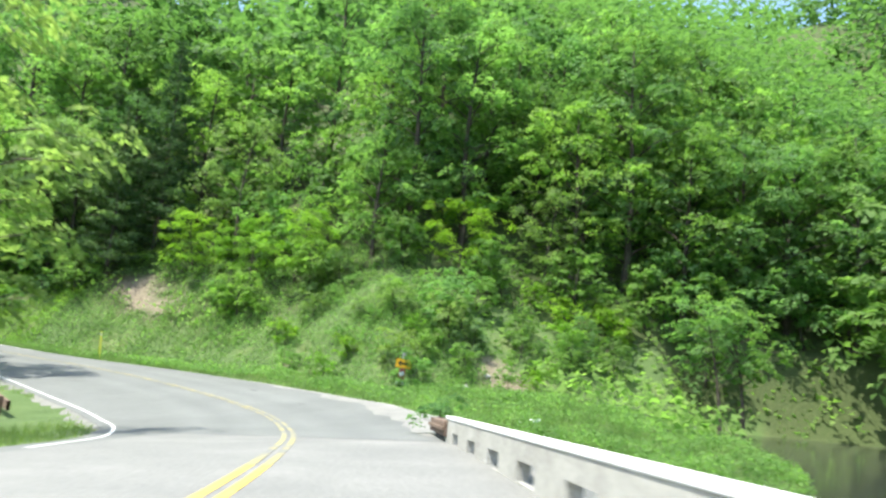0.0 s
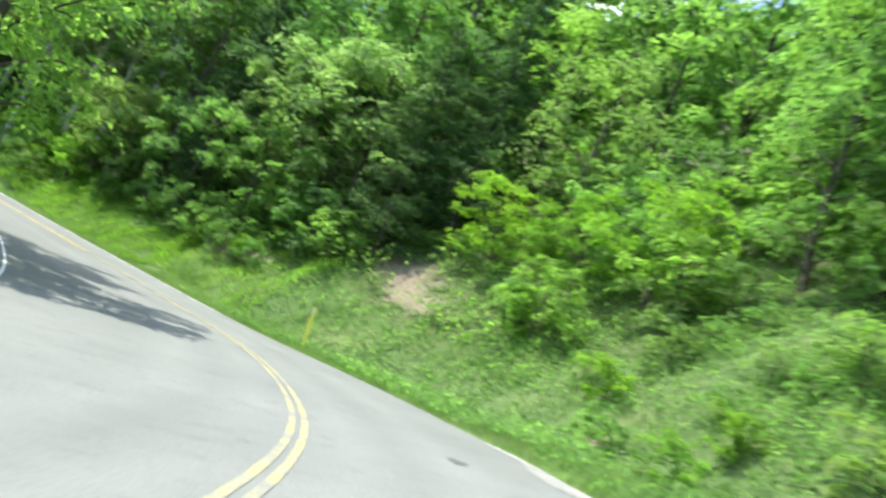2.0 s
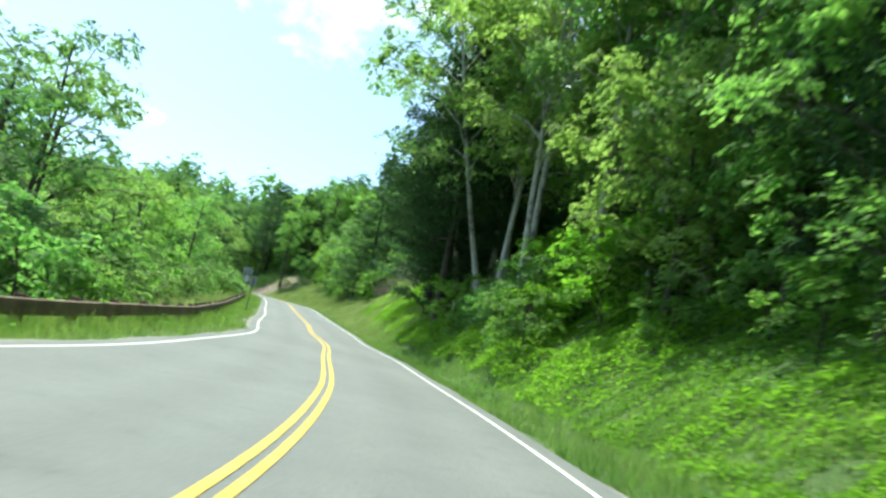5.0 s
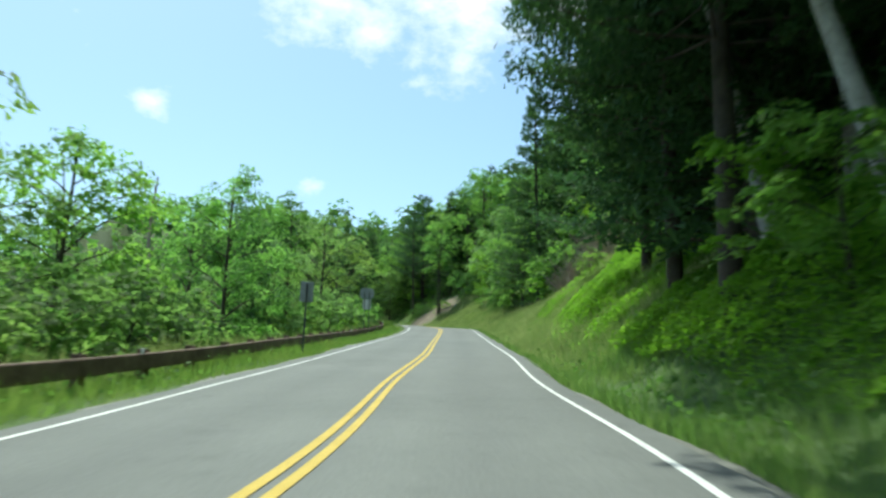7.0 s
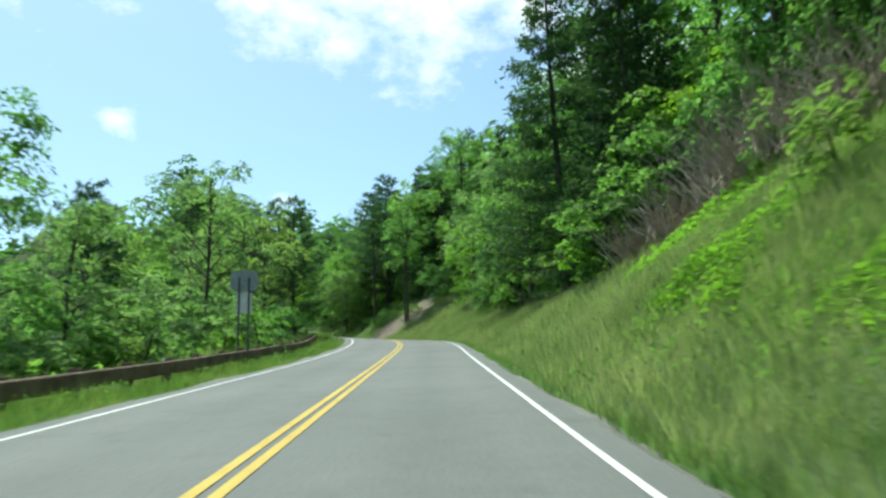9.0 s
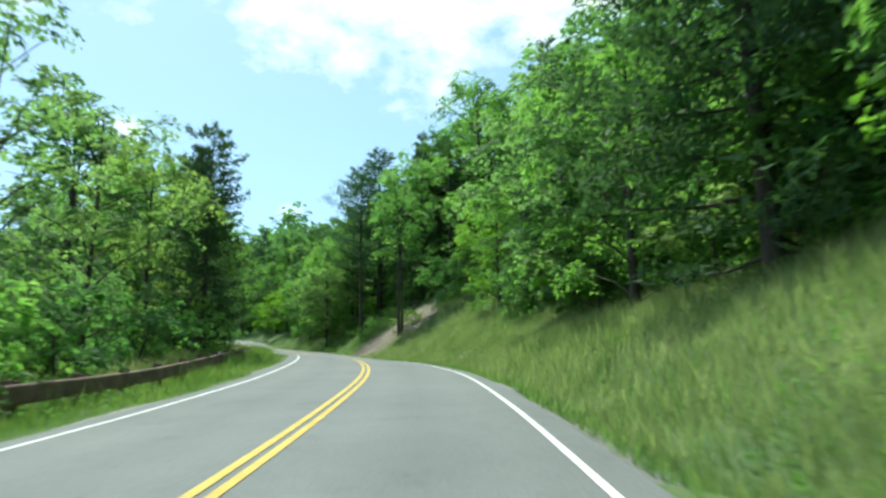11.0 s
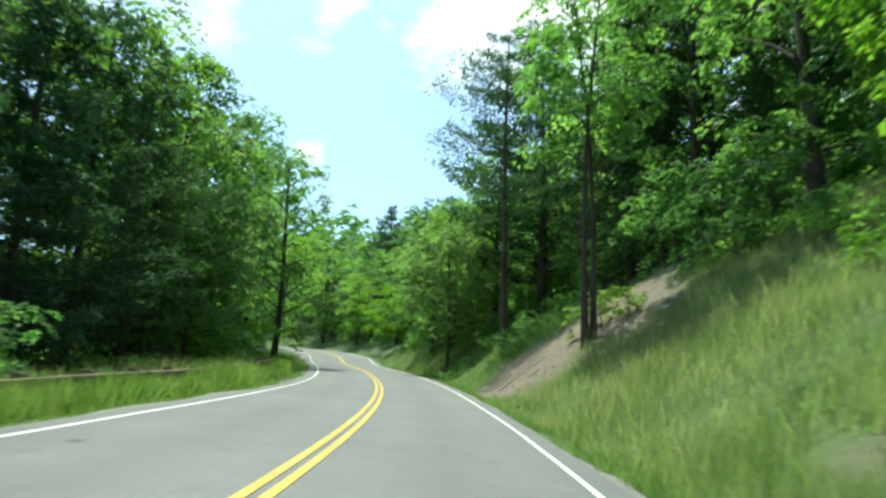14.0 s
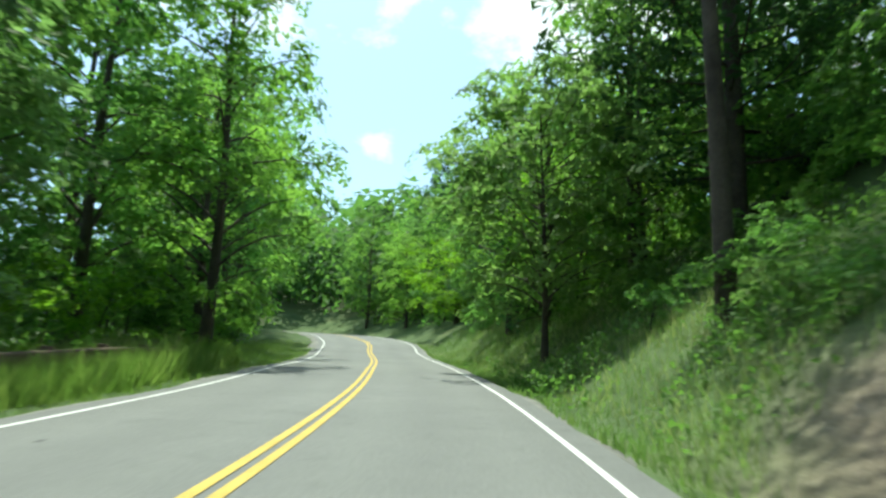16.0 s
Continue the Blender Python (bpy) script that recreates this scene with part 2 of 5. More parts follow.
LEAF = foliage("broad_leaves", (0.102, 0.182, 0.058), (0.178, 0.295, 0.088), (0.258, 0.385, 0.118), 0.62)
LEAF_DEEP = foliage("forest_leaves", (0.07, 0.135, 0.045), (0.12, 0.21, 0.065), (0.19, 0.3, 0.09), 0.5)
LEAF_PALE = foliage("pale_leaves", (0.125, 0.19, 0.07), (0.195, 0.275, 0.102), (0.28, 0.355, 0.15), 0.6)
LEAF_BRIGHT = foliage("bright_leaves", (0.115, 0.205, 0.026), (0.195, 0.33, 0.04), (0.285, 0.42, 0.06), 0.56)
NEEDLE = foliage("pine_needles", (0.034, 0.07, 0.034), (0.06, 0.112, 0.05), (0.1, 0.165, 0.07), 0.3, 0.8)
GRASS = foliage("grass_blades", (0.09, 0.16, 0.04), (0.16, 0.24, 0.07), (0.27, 0.31, 0.125), 0.55, 0.7)
DRY_GRASS = foliage("dry_grass_blades", (0.18, 0.21, 0.085), (0.315, 0.315, 0.15), (0.48, 0.43, 0.24), 0.55, 0.7)

# ---- the road's line: places along the yellow lines with the crossfall, from behind the start to past the end ----
LINE = [
    (-1.3, -26.0, 1.80), (-1.3, -12.0, 0.95), (-1.4, -0.1, 0.15), (-2.1, 10.7, -0.45), (-3.9, 21.3, -1.22), (-7.1, 31.5, -1.72),
    (-12.4, 40.7, -1.87), (-20.0, 48.4, -1.72), (-29.2, 53.8, -1.46), (-39.2, 57.2, -0.87), (-49.8, 59.3, -0.08), (-60.7, 60.5, 0.89),
    (-71.4, 61.6, 1.80), (-82.2, 61.9, 2.84), (-93.0, 62.5, 4.01), (-103.9, 62.8, 5.18), (-114.7, 63.1, 6.35), (-125.6, 63.4, 7.54),
    (-136.4, 63.7, 8.78), (-147.2, 63.7, 10.02), (-158.0, 63.1, 11.22), (-168.7, 61.9, 12.38), (-179.3, 60.1, 13.44), (-189.9, 57.8, 14.52),
    (-200.4, 55.1, 15.66), (-210.8, 52.0, 16.86), (-221.1, 48.5, 18.09), (-231.4, 44.8, 19.27), (-241.6, 40.7, 20.62), (-251.6, 36.4, 22.50),
    (-275.0, 23.5, 25.90), (-296.0, 6.0, 28.90),
]
# crossfall at those places, rising to the right
FALL = [0.020, 0.020, 0.030, 0.060, 0.098, 0.129, 0.107, 0.059, 0.011, -0.003, -0.006, -0.005, -0.003, -0.008, -0.016, -0.009, 0.002, 0.014, 0.018, 0.004, -0.024, -0.043, -0.049, -0.035, -0.006, 0.005, 0.002, 0.008, 0.021, 0.030, 0.020, 0.020]
LANE = 3.1


def spline(points, step):
    """A smooth curve through the points, in even steps of about that many metres."""
    c = np.array(points)
    c = np.vstack([2 * c[0] - c[1], c, 2 * c[-1] - c[-2]])
    out = []
    for i in range(1, len(c) - 2):
        a, b, d, e = c[i - 1:i + 3]
        n = max(2, int(np.linalg.norm(d[:2] - b[:2]) / step))
        for u in np.arange(n) / n:
            out.append(0.5 * (2 * b + (d - a) * u + (2 * a - 5 * b + 4 * d - e) * u * u + (3 * b - a - 3 * d + e) * u ** 3))
    return np.array(out + [c[-2]])


AXIS = spline(LINE, 1.2)
ALONG = np.concatenate([[0], np.cumsum(np.linalg.norm(np.diff(AXIS[:, :2], axis=0), axis=1))])
AHEAD = np.gradient(AXIS[:, :2], axis=0)
AHEAD /= np.linalg.norm(AHEAD, axis=1)[:, None]
RIGHT = np.stack([AHEAD[:, 1], -AHEAD[:, 0]], 1)
START = float(ALONG[np.argmin(np.abs(AXIS[:, 1]) + 0.2 * np.abs(AXIS[:, 0]))])
MARKS = [float(ALONG[np.argmin(np.hypot(AXIS[:, 0] - a, AXIS[:, 1] - b))]) for a, b, _ in LINE]
AXIS = np.column_stack([AXIS, np.interp(ALONG, MARKS, FALL)])
# how much wider than a lane the paving is, by metres along from the start
WIDE_R = np.interp(ALONG - START, [0, 16, 22, 33, 43, 54, 65, 76, 87, 98], [0, 0.1, 1.6, 1.5, 1.25, 1.0, 0.67, 0.4, 0.19, 0.0])
WIDE_L = np.interp(ALONG - START, [0, 11, 22, 33, 43, 54, 65, 76, 87, 98], [0, 0.3, 1.35, 2.5, 3.5, 4.0, 3.6, 2.3, 1.05, 0.1])

WIDE_R, WIDE_L = (np.convolve(np.pad(w, 8, mode="edge"), np.hanning(19)[1:-1] / np.hanning(19).sum(), "valid") for w in (WIDE_R, WIDE_L))


def nearest(x, y):
    """For places x, y: the nearest step of the axis, the distance to the right of it, and the road's height there."""
    x, y = np.atleast_1d(np.asarray(x, float)), np.atleast_1d(np.asarray(y, float))
    index, side, height = np.empty(len(x), int), np.empty(len(x)), np.empty(len(x))
    for a in range(0, len(x), 20000):
        dx, dy = x[a:a + 20000, None] - AXIS[None, :, 0], y[a:a + 20000, None] - AXIS[None, :, 1]
        d2 = dx * dx + dy * dy
        i = np.argmin(d2, 1)
        r = np.arange(len(i))
        u = dx[r, i] * RIGHT[i, 0] + dy[r, i] * RIGHT[i, 1]
        d = np.sqrt(d2[r, i])
        index[a:a + 20000] = i
        side[a:a + 20000] = np.where(u >= 0, d, -d)
        w = 1.0 / (d2 + 0.05) ** 3
        height[a:a + 20000] = (w * AXIS[None, :, 2]).sum(1) / w.sum(1)
    return index, side, height


LATTICE = np.random.default_rng(3).uniform(-1, 1, (64, 64))


def bumps(x, y, size, seed=0.0):
    """Smooth unevenness without a repeat in sight, about -1 to 1."""
    out = 0.0
    for wide, much in ((1.35, 0.95), (0.6, 0.5)):
        c, d = math.cos(seed + wide), math.sin(seed + wide)
        u, v = (x * c - y * d) / (size * wide) + seed * 7.3 + 500, (x * d + y * c) / (size * wide) + seed * 3.1 + 500
        a, b = np.floor(u).astype(int), np.floor(v).astype(int)
        p, q = u - a, v - b
        p, q = p * p * (3 - 2 * p), q * q * (3 - 2 * q)
        a0, a1, b0, b1 = a % 64, (a + 1) % 64, b % 64, (b + 1) % 64
        out = out + much * ((LATTICE[a0, b0] * (1 - p) + LATTICE[a1, b0] * p) * (1 - q) + (LATTICE[a0, b1] * (1 - p) + LATTICE[a1, b1] * p) * q)
    return out


def ground(x, y):
    """The height of the land."""
    x, y = np.atleast_1d(np.asarray(x, float)), np.atleast_1d(np.asarray(y, float))
    i, u, base = nearest(x, y)
    s = ALONG[i] - START
    tilt = AXIS[i, 3]
    er, el = LANE + 0.4 + WIDE_R[i], LANE + 0.4 + WIDE_L[i]
    # uphill side
    d = np.maximum(u - er, 0)
    verge = np.interp(s, [-30, 10, 24, 38, 50, 60, 75, 100], [8, 8, 8, 9, 7, 6.2, 3.6, 1.2]) + 0.9 * np.clip(x + 4, 0, 80)
    steep = np.interp(s, [-30, 20, 40, 60, 90, 130, 150, 175, 200, 222, 234, 248, 300], [0.6, 0.6, 0.95, 0.95, 0.66, 0.75, 0.8, 0.52, 0.52, 0.62, 0.82, 0.7, 0.5])
    e = np.maximum(d - verge, 0)
    rise = steep * (np.minimum(e, 14) + 0.85 * np.clip(e - 14, 0, 120))
    rise = np.where(e < 2, steep * e * e / 4 + steep * e * 0.5, rise)
    dip = -0.22 * np.clip(d / 0.9, 0, 1) + 0.1 * np.clip((d - 0.9) / 1.5, 0, 1)
    creek = -2.2 * np.clip((d - 0.8) / 3.0, 0, 1) * np.interp(s, [-30, 16, 30, 40], [1, 1, 0.5, 0]) - 1.6 * np.clip((x - 10 - 0.12 * y) / 3.0, 0, 1) * np.clip((62 - y) / 6, 0, 1) * np.clip((40 - x) / 6, 0, 1)
    right = base + tilt * er + rise + dip + creek + np.clip(d / 6, 0, 1) * bumps(x, y, 7.0) * 0.35
    # the creek's bed beside the bridge
    bed = np.clip((x - 17 - 0.05 * (y - 50)) / 3, 0, 1) * np.clip((66 - y) / 5, 0, 1) * np.clip((46 - x) / 6, 0, 1) * np.clip((y - 26) / 8, 0, 1)
    right = right * (1 - bed) + np.minimum(right, -3.3) * bed
    # downhill side
    f = np.maximum(-u - el, 0)
    fall = np.interp(s, [0, 40, 110, 175, 210, 260], [0.12, 0.12, 0.4, 0.35, 0.12, 0.08])
    shelf = np.interp(s, [0, 60, 100, 170, 220], [5, 4.6, 4.2, 4.4, 6])
    drop = -fall * np.clip(f - shelf, 0, 26) + 0.22 * np.clip(f - 120, 0, 330)
    left = base - tilt * el + drop - 0.12 * np.clip(f / 0.9, 0, 1) - 0.07 * np.clip(f, 0, 5) + np.interp(s, [222, 240], [0, 0.4]) * np.clip((f - 1.2) / 1.6, 0, 1) + np.clip(f / 6, 0, 1) * bumps(x, y, 8.0, 1.0) * 0.3
    on_road = base + tilt * u - 0.25
    z = np.where(u > er, right, np.where(u < -el, left, on_road))
    far = np.hypot(x + 110, y - 50)
    return z + np.clip((far - 200) / 200, 0, 1) * bumps(x, y, 90.0, 2.0) * 14


# bare soil showing through the bank: metres along, metres right of the yellow lines, and half lengths of each
SCARS = [(235.4, 6.4, 6.0, 2.3), (234.0, 9.2, 5.6, 2.8), (69, 15.8, 2.4, 1.2), (52.5, 12.0, 0.9, 0.45), (42.9, 22.2, 1.7, 1.5), (201.2, 5.7, 1.4, 0.4), (211.7, 5.9, 0.8, 0.4), (67, 14.5, 3.0, 0.9), (79, 11.5, 3.0, 1.0)]


def bare_at(x, y):
    x, y = np.atleast_1d(np.asarray(x, float)), np.atleast_1d(np.asarray(y, float))
    i, u, _ = nearest(x, y)
    s, m = ALONG[i] - START, np.zeros(len(x))
    for a, b, la, lb in SCARS:
        q = ((s - a) / la) ** 2 + ((u - b) / lb) ** 2
        m = np.maximum(m, np.clip(1.7 - 1.4 * q - 0.5 * bumps(x, y, 0.9, a), 0, 1))
    return m


# ---- building blocks ----
def mesh_from(name, verts, faces, material, smooth=False):
    me = bpy.data.meshes.new(name)
    verts, faces = np.asarray(verts, np.float32), np.asarray(faces, np.int32)
    k = faces.shape[1]
    me.vertices.add(len(verts))
    me.vertices.foreach_set("co", verts.ravel())
    me.loops.add(len(faces) * k)
    me.loops.foreach_set("vertex_index", faces.ravel())
    me.polygons.add(len(faces))
    me.polygons.foreach_set("loop_start", np.arange(0, len(faces) * k, k, dtype=np.int32))
    me.polygons.foreach_set("loop_total", np.full(len(faces), k, np.int32))
    me.polygons.foreach_set("use_smooth", np.full(len(faces), smooth))
    me.update(calc_edges=True)
    me.materials.append(material)
    return me


def part(name, bm, material, parent=None, label=""):
    me = bpy.data.meshes.new(name)
    bm.to_mesh(me)
    bm.free()
    me.materials.append(material)
    ob = new(name, me)
    ob.parent = parent
    return tagged(ob, label)


def box(bm, size, at=(0, 0, 0), turn=None, bevel=0.0):
    made = bmesh.ops.create_cube(bm, size=1.0)["verts"]
    m = Matrix.Translation(at) @ (turn.to_4x4() if turn else Matrix()) @ Matrix.Diagonal((*size, 1))
    bmesh.ops.transform(bm, matrix=m, verts=made)
    if bevel:
        edges = list({e for v in made for e in v.link_edges})
        bmesh.ops.bevel(bm, geom=edges, offset=bevel, segments=2, affect="EDGES", profile=0.5)


def rod(bm, r1, r2, a, b, sides=10):
    a, b = Vector(a), Vector(b)
    m = Matrix.Translation((a + b) / 2) @ (b - a).to_track_quat("Z", "Y").to_matrix().to_4x4()
    bmesh.ops.create_cone(bm, cap_ends=True, segments=sides, radius1=r1, radius2=r2, depth=(b - a).length, matrix=m)


def tube(points, radii, sides=6):
    """A bent, tapered tube as arrays of corners and four-sided faces."""
    points, radii = np.asarray(points, float), np.asarray(radii, float)
    t = np.gradient(points, axis=0)
    t /= np.linalg.norm(t, axis=1)[:, None] + 1e-9
    ref = np.where(np.abs(t[:, 2:3]) > 0.9, np.array([[1.0, 0, 0]]), np.array([[0, 0, 1.0]]))
    a = np.cross(t, ref)
    a /= np.linalg.norm(a, axis=1)[:, None] + 1e-9
    b = np.cross(t, a)
    ang = np.linspace(0, 2 * np.pi, sides, endpoint=False)
    v = points[:, None] + radii[:, None, None] * (np.cos(ang)[None, :, None] * a[:, None] + np.sin(ang)[None, :, None] * b[:, None])
    f = []
    for i in range(len(points) - 1):
        for j in range(sides):
            k = (j + 1) % sides
            f.append((i * sides + j, i * sides + k, (i + 1) * sides + k, (i + 1) * sides + j))
    return v.reshape(-1, 3), np.array(f)


def joined(pieces):
    v, f, n = [], [], 0
    for a, b in pieces:
        v.append(a)
        f.append(b + n)
        n += len(a)
    return np.concatenate(v), np.concatenate(f)


def leaves(rng, centres, normals, size, slim=0.55):
    """One pointed leaf for each centre, facing about along its normal."""
    n = len(centres)
    nm = normals / (np.linalg.norm(normals, axis=1)[:, None] + 1e-9)
    t = rng.normal(size=(n, 3))
    t -= (t * nm).sum(1)[:, None] * nm
    t /= np.linalg.norm(t, axis=1)[:, None] + 1e-9
    b = np.cross(nm, t)
    s = (size * rng.uniform(0.6, 1.3, n))[:, None]
    sag = nm * s * rng.uniform(-0.2, 0.2, (n, 1))
    v = np.stack([centres - t * s * 0.5 + b * s * slim * 0.55, centres - t * s * 0.5 - b * s * slim * 0.55 + sag, centres + t * s * 0.55], 1)
    return v.reshape(-1, 3), np.arange(3 * n).reshape(-1, 3)


def sprays(rng, centres, radii, middle, count, per, flat):
    """Leaves in small layered sprays on the outer and upper side of each clump: their places and the ways that they face."""
    n = len(centres)
    d = ball_points(rng, n * count).reshape(n, count, 3)
    out = np.zeros((n, 1, 3))
    out[:, 0, :2] = centres[:, :2] - middle
    out /= np.linalg.norm(out, axis=2, keepdims=True) + 0.8
    d = d + out * 0.45 + np.array([0, 0, 0.3])
    d /= np.linalg.norm(d, axis=2, keepdims=True)
    at = centres[:, None] + d * np.array([1, 1, flat]) * radii[:, None, None] * rng.uniform(0.45, 1.05, (n, count, 1))
    face = d * np.array([0.5, 0.5, 0.2]) + np.array([0, 0, 0.75]) + rng.normal(size=d.shape) * 0.2
    face /= np.linalg.norm(face, axis=2, keepdims=True)
    at, face = at.reshape(-1, 1, 3), face.reshape(-1, 1, 3)
    wide = np.repeat(radii, count).reshape(-1, 1, 1) * 0.5 * rng.uniform(0.6, 1.25, (n * count, 1, 1))
    q = rng.normal(size=(n * count, per, 3))
    q -= (q * face).sum(2, keepdims=True) * face
    q /= np.linalg.norm(q, axis=2, keepdims=True) + 1e-9
    far = rng.uniform(0, 1, (n * count, per, 1)) ** 0.55
    p = at + q * far * wide + face * rng.normal(size=(n * count, per, 1)) * 0.1 * wide
    p[:, :, 2:] -= 0.3 * far ** 2 * wide
    turn = face + q * far * 0.35 + rng.normal(size=p.shape) * 0.3
    return p.reshape(-1, 3), turn.reshape(-1, 3)


def ball_points(rng, n):
    d = rng.normal(size=(n, 3))
    return d / np.linalg.norm(d, axis=1)[:, None]


def strip(offset_a, offset_b, lift, lo=None, hi=None, drop=0.0):
    """Corners and faces of a band along the road between two sideways offsets (arrays or numbers)."""
    keep = np.ones(len(AXIS), bool)
    if lo is not None:
        keep &= ALONG - START >= lo
    if hi is not None:
        keep &= ALONG - START <= hi
    oa, ob = np.broadcast_to(offset_a, len(AXIS))[keep], np.broadcast_to(offset_b, len(AXIS))[keep]
    ax, rt = AXIS[keep], RIGHT[keep]
    n = len(ax)
    def row(o, dz):
        return np.column_stack([ax[:, :2] + rt * o[:, None], ax[:, 2] + ax[:, 3] * o + dz])
    v = np.concatenate([row(oa, lift), row(ob, lift - drop)])
    i = np.arange(n - 1)
    return v, np.column_stack([i, i + n, i + n + 1, i + 1])

# ---- the land ----
def spread(lo, a, b, hi, fine, grow):
    core = list(np.arange(a, b, fine))
    out, step, x = [], fine, core[-1]
    while x < hi:
        step *= grow
        x += step
        out.append(x)
    back, step, x = [], fine, core[0]
    while x > lo:
        step *= grow
        x -= step
        back.append(x)
    return np.array(back[::-1] + core + out)


gx = spread(-1500, -262, 30, 1200, 1.15, 1.09)
gy = spread(-1300, 12, 92, 1300, 1.0, 1.085)
GX, GY = np.meshgrid(gx, gy)
px, py = GX.ravel(), GY.ravel()
pz = ground(px, py)
ni, nu, _ = nearest(px, py)
nx = len(gx)
rr, cc = np.meshgrid(np.arange(len(gy) - 1), np.arange(nx - 1), indexing="ij")
k = (rr * nx + cc).ravel()
ground_mesh = mesh_from("ground", np.column_stack([px, py, pz]), np.column_stack([k, k + 1, k + nx + 1, k + nx]), EARTH, True)
woods = np.where((px > -34) & (px < 26) & (py < 63) & (nu > 0), 0, 1) * np.clip(np.where(nu > 0, (nu - 12) / 3, (-nu - 9) / 3), 0, 1)
for label, values in (("woods", woods), ("bare", bare_at(px, py))):
    a = ground_mesh.attributes.new(label, "FLOAT", "POINT")
    a.data.foreach_set("value", values.astype(np.float32))
tagged(new("ground", ground_mesh), "grassy bank and wooded hillside with patches of bare soil", "ground", kind="structure")

# a dark pool of the creek beside the bridge, where the land dips below it
bm = bmesh.new()
bmesh.ops.create_grid(bm, x_segments=1, y_segments=1, size=1.0, matrix=Matrix.Translation((27, 27, -2.75)) @ Matrix.Diagonal((19, 38, 1, 1)))
tagged(part("creek", bm, WATER), "dark still water of a shaded creek", "water", kind="structure")

# road with crown, skirts and shoulders
ER, EL = LANE + 0.4 + WIDE_R, LANE + 0.4 + WIDE_L
road_bits = [*(strip(np.maximum(-EL, a), np.maximum(-EL, b), 0.0) for a, b in zip((-9, -2.4, -1.55, -0.8), (-2.4, -1.55, -0.8, 0.0))), *(strip(np.minimum(ER, a), np.minimum(ER, b), 0.0) for a, b in zip((0.0, 0.8, 1.55, 2.4), (0.8, 1.55, 2.4, 9))), strip(ER, ER + 0.04, 0.0, drop=0.3), strip(-EL - 0.04, -EL, -0.3, drop=-0.3)]
road_bits = joined(road_bits)
road_mesh = mesh_from("road", *road_bits, ASPHALT)
across = road_mesh.attributes.new("across", "FLOAT", "POINT")
across.data.foreach_set("value", nearest(road_bits[0][:, 0], road_bits[0][:, 1])[1].astype(np.float32))
tagged(new("road", road_mesh), "worn pale grey asphalt of a winding two-lane road", "road", kind="structure")
wob = 0.12 * np.sin(ALONG * 0.9) + 0.1 * np.sin(ALONG * 0.37 + 1)
for lo, hi, stuff, words in ((-99, 62, GRAVEL, "pale gravel shoulder on the outside of the bend"), (62, 400, GRIT, "narrow grey gritty shoulder at the road's edge")):
    wide = 0.28 if lo < 0 else 0.12
    tagged(new("shoulder_right", mesh_from("shoulder_right", *joined([strip(ER - 0.02, ER + wide + wob, -0.012, lo - 0.7, hi + 0.7, 0.05), strip(ER + wide + wob, ER + 0.9, -0.062, lo - 0.7, hi + 0.7, 0.3)]), stuff)), words, "shoulder", kind="structure")
tagged(new("shoulder_left", mesh_from("shoulder_left", *joined([strip(-EL - 0.35 + wob, -EL + 0.02, -0.06, drop=-0.048), strip(-EL - 1.0, -EL - 0.35 + wob, -0.34, drop=-0.28)]), GRIT)), "narrow grey gritty shoulder below the guardrail", "shoulder", kind="structure")
WL, WR = LANE + WIDE_L, LANE + WIDE_R
tagged(new("edge_line_right", mesh_from("edge_line_right", *strip(WR - 0.042, WR + 0.042, 0.005, lo=66), WHITE_LINE)), "white painted line along the road's edge", "road marking", kind="structure")
tagged(new("edge_line_left", mesh_from("edge_line_left", *strip(-WL - 0.045, -WL + 0.045, 0.005, lo=12), WHITE_LINE)), "white painted line along the road's edge", "road marking", kind="structure")
for side in (-1, 1):
    for lo, hi, paint, words in ((-99, 9.5, YELLOW_LINE, "yellow painted line of the double centre line"), (9.5, 74.6, WORN_YELLOW, "worn pale yellow line in the bend"), (74.6, 400, YELLOW_LINE, "yellow painted line of the double centre line")):
        tagged(new("centre_line", mesh_from("centre_line", *strip(side * 0.1 - 0.055, side * 0.1 + 0.055, 0.009, lo - 0.7, hi + 0.7), paint)), words, "road marking", "double centre line", "structure")


# the bridge's paler deck up to a skewed joint, and a gravel apron sweeping out past the parapet
def deck_to(u):
    return 17.4 - 1.0 * u + 0.06 * u * u


side_steps, along_steps = np.linspace(-3.45, 3.35, 18), np.linspace(0, 1, 26)
deck_at, joint_at = [], []
for u in side_steps:
    for q in along_steps:
        d = -24 + q * (deck_to(u) + 24)
        deck_at.append([*(np.interp(d, ALONG - START, AXIS[:, c] + (RIGHT[:, c] * u if c < 2 else AXIS[:, 3] * u)) for c in range(3))])
deck_at = np.array(deck_at) + np.array([0, 0, 0.004])
rows, cols = np.meshgrid(np.arange(17), np.arange(25), indexing="ij")
k = (rows * 26 + cols).ravel()
tagged(new("bridge_deck", mesh_from("bridge_deck", deck_at, np.column_stack([k, k + 26, k + 27, k + 1]), DECK)), "pale worn paving of the bridge deck", "road", kind="structure")
edge = deck_at.reshape(18, 26, 3)[:, -1]
back = edge + (deck_at.reshape(18, 26, 3)[:, -2] - edge) / np.linalg.norm(deck_at.reshape(18, 26, 3)[:, -2] - edge, axis=1)[:, None] * 0.09
k = np.arange(17)
tagged(new("deck_joint", mesh_from("deck_joint", np.concatenate([edge, back]) + np.array([0, 0, 0.004]), np.column_stack([k, k + 1, k + 19, k + 18]), TAR)), "dark joint across the road at the bridge's end", "road joint", kind="structure")
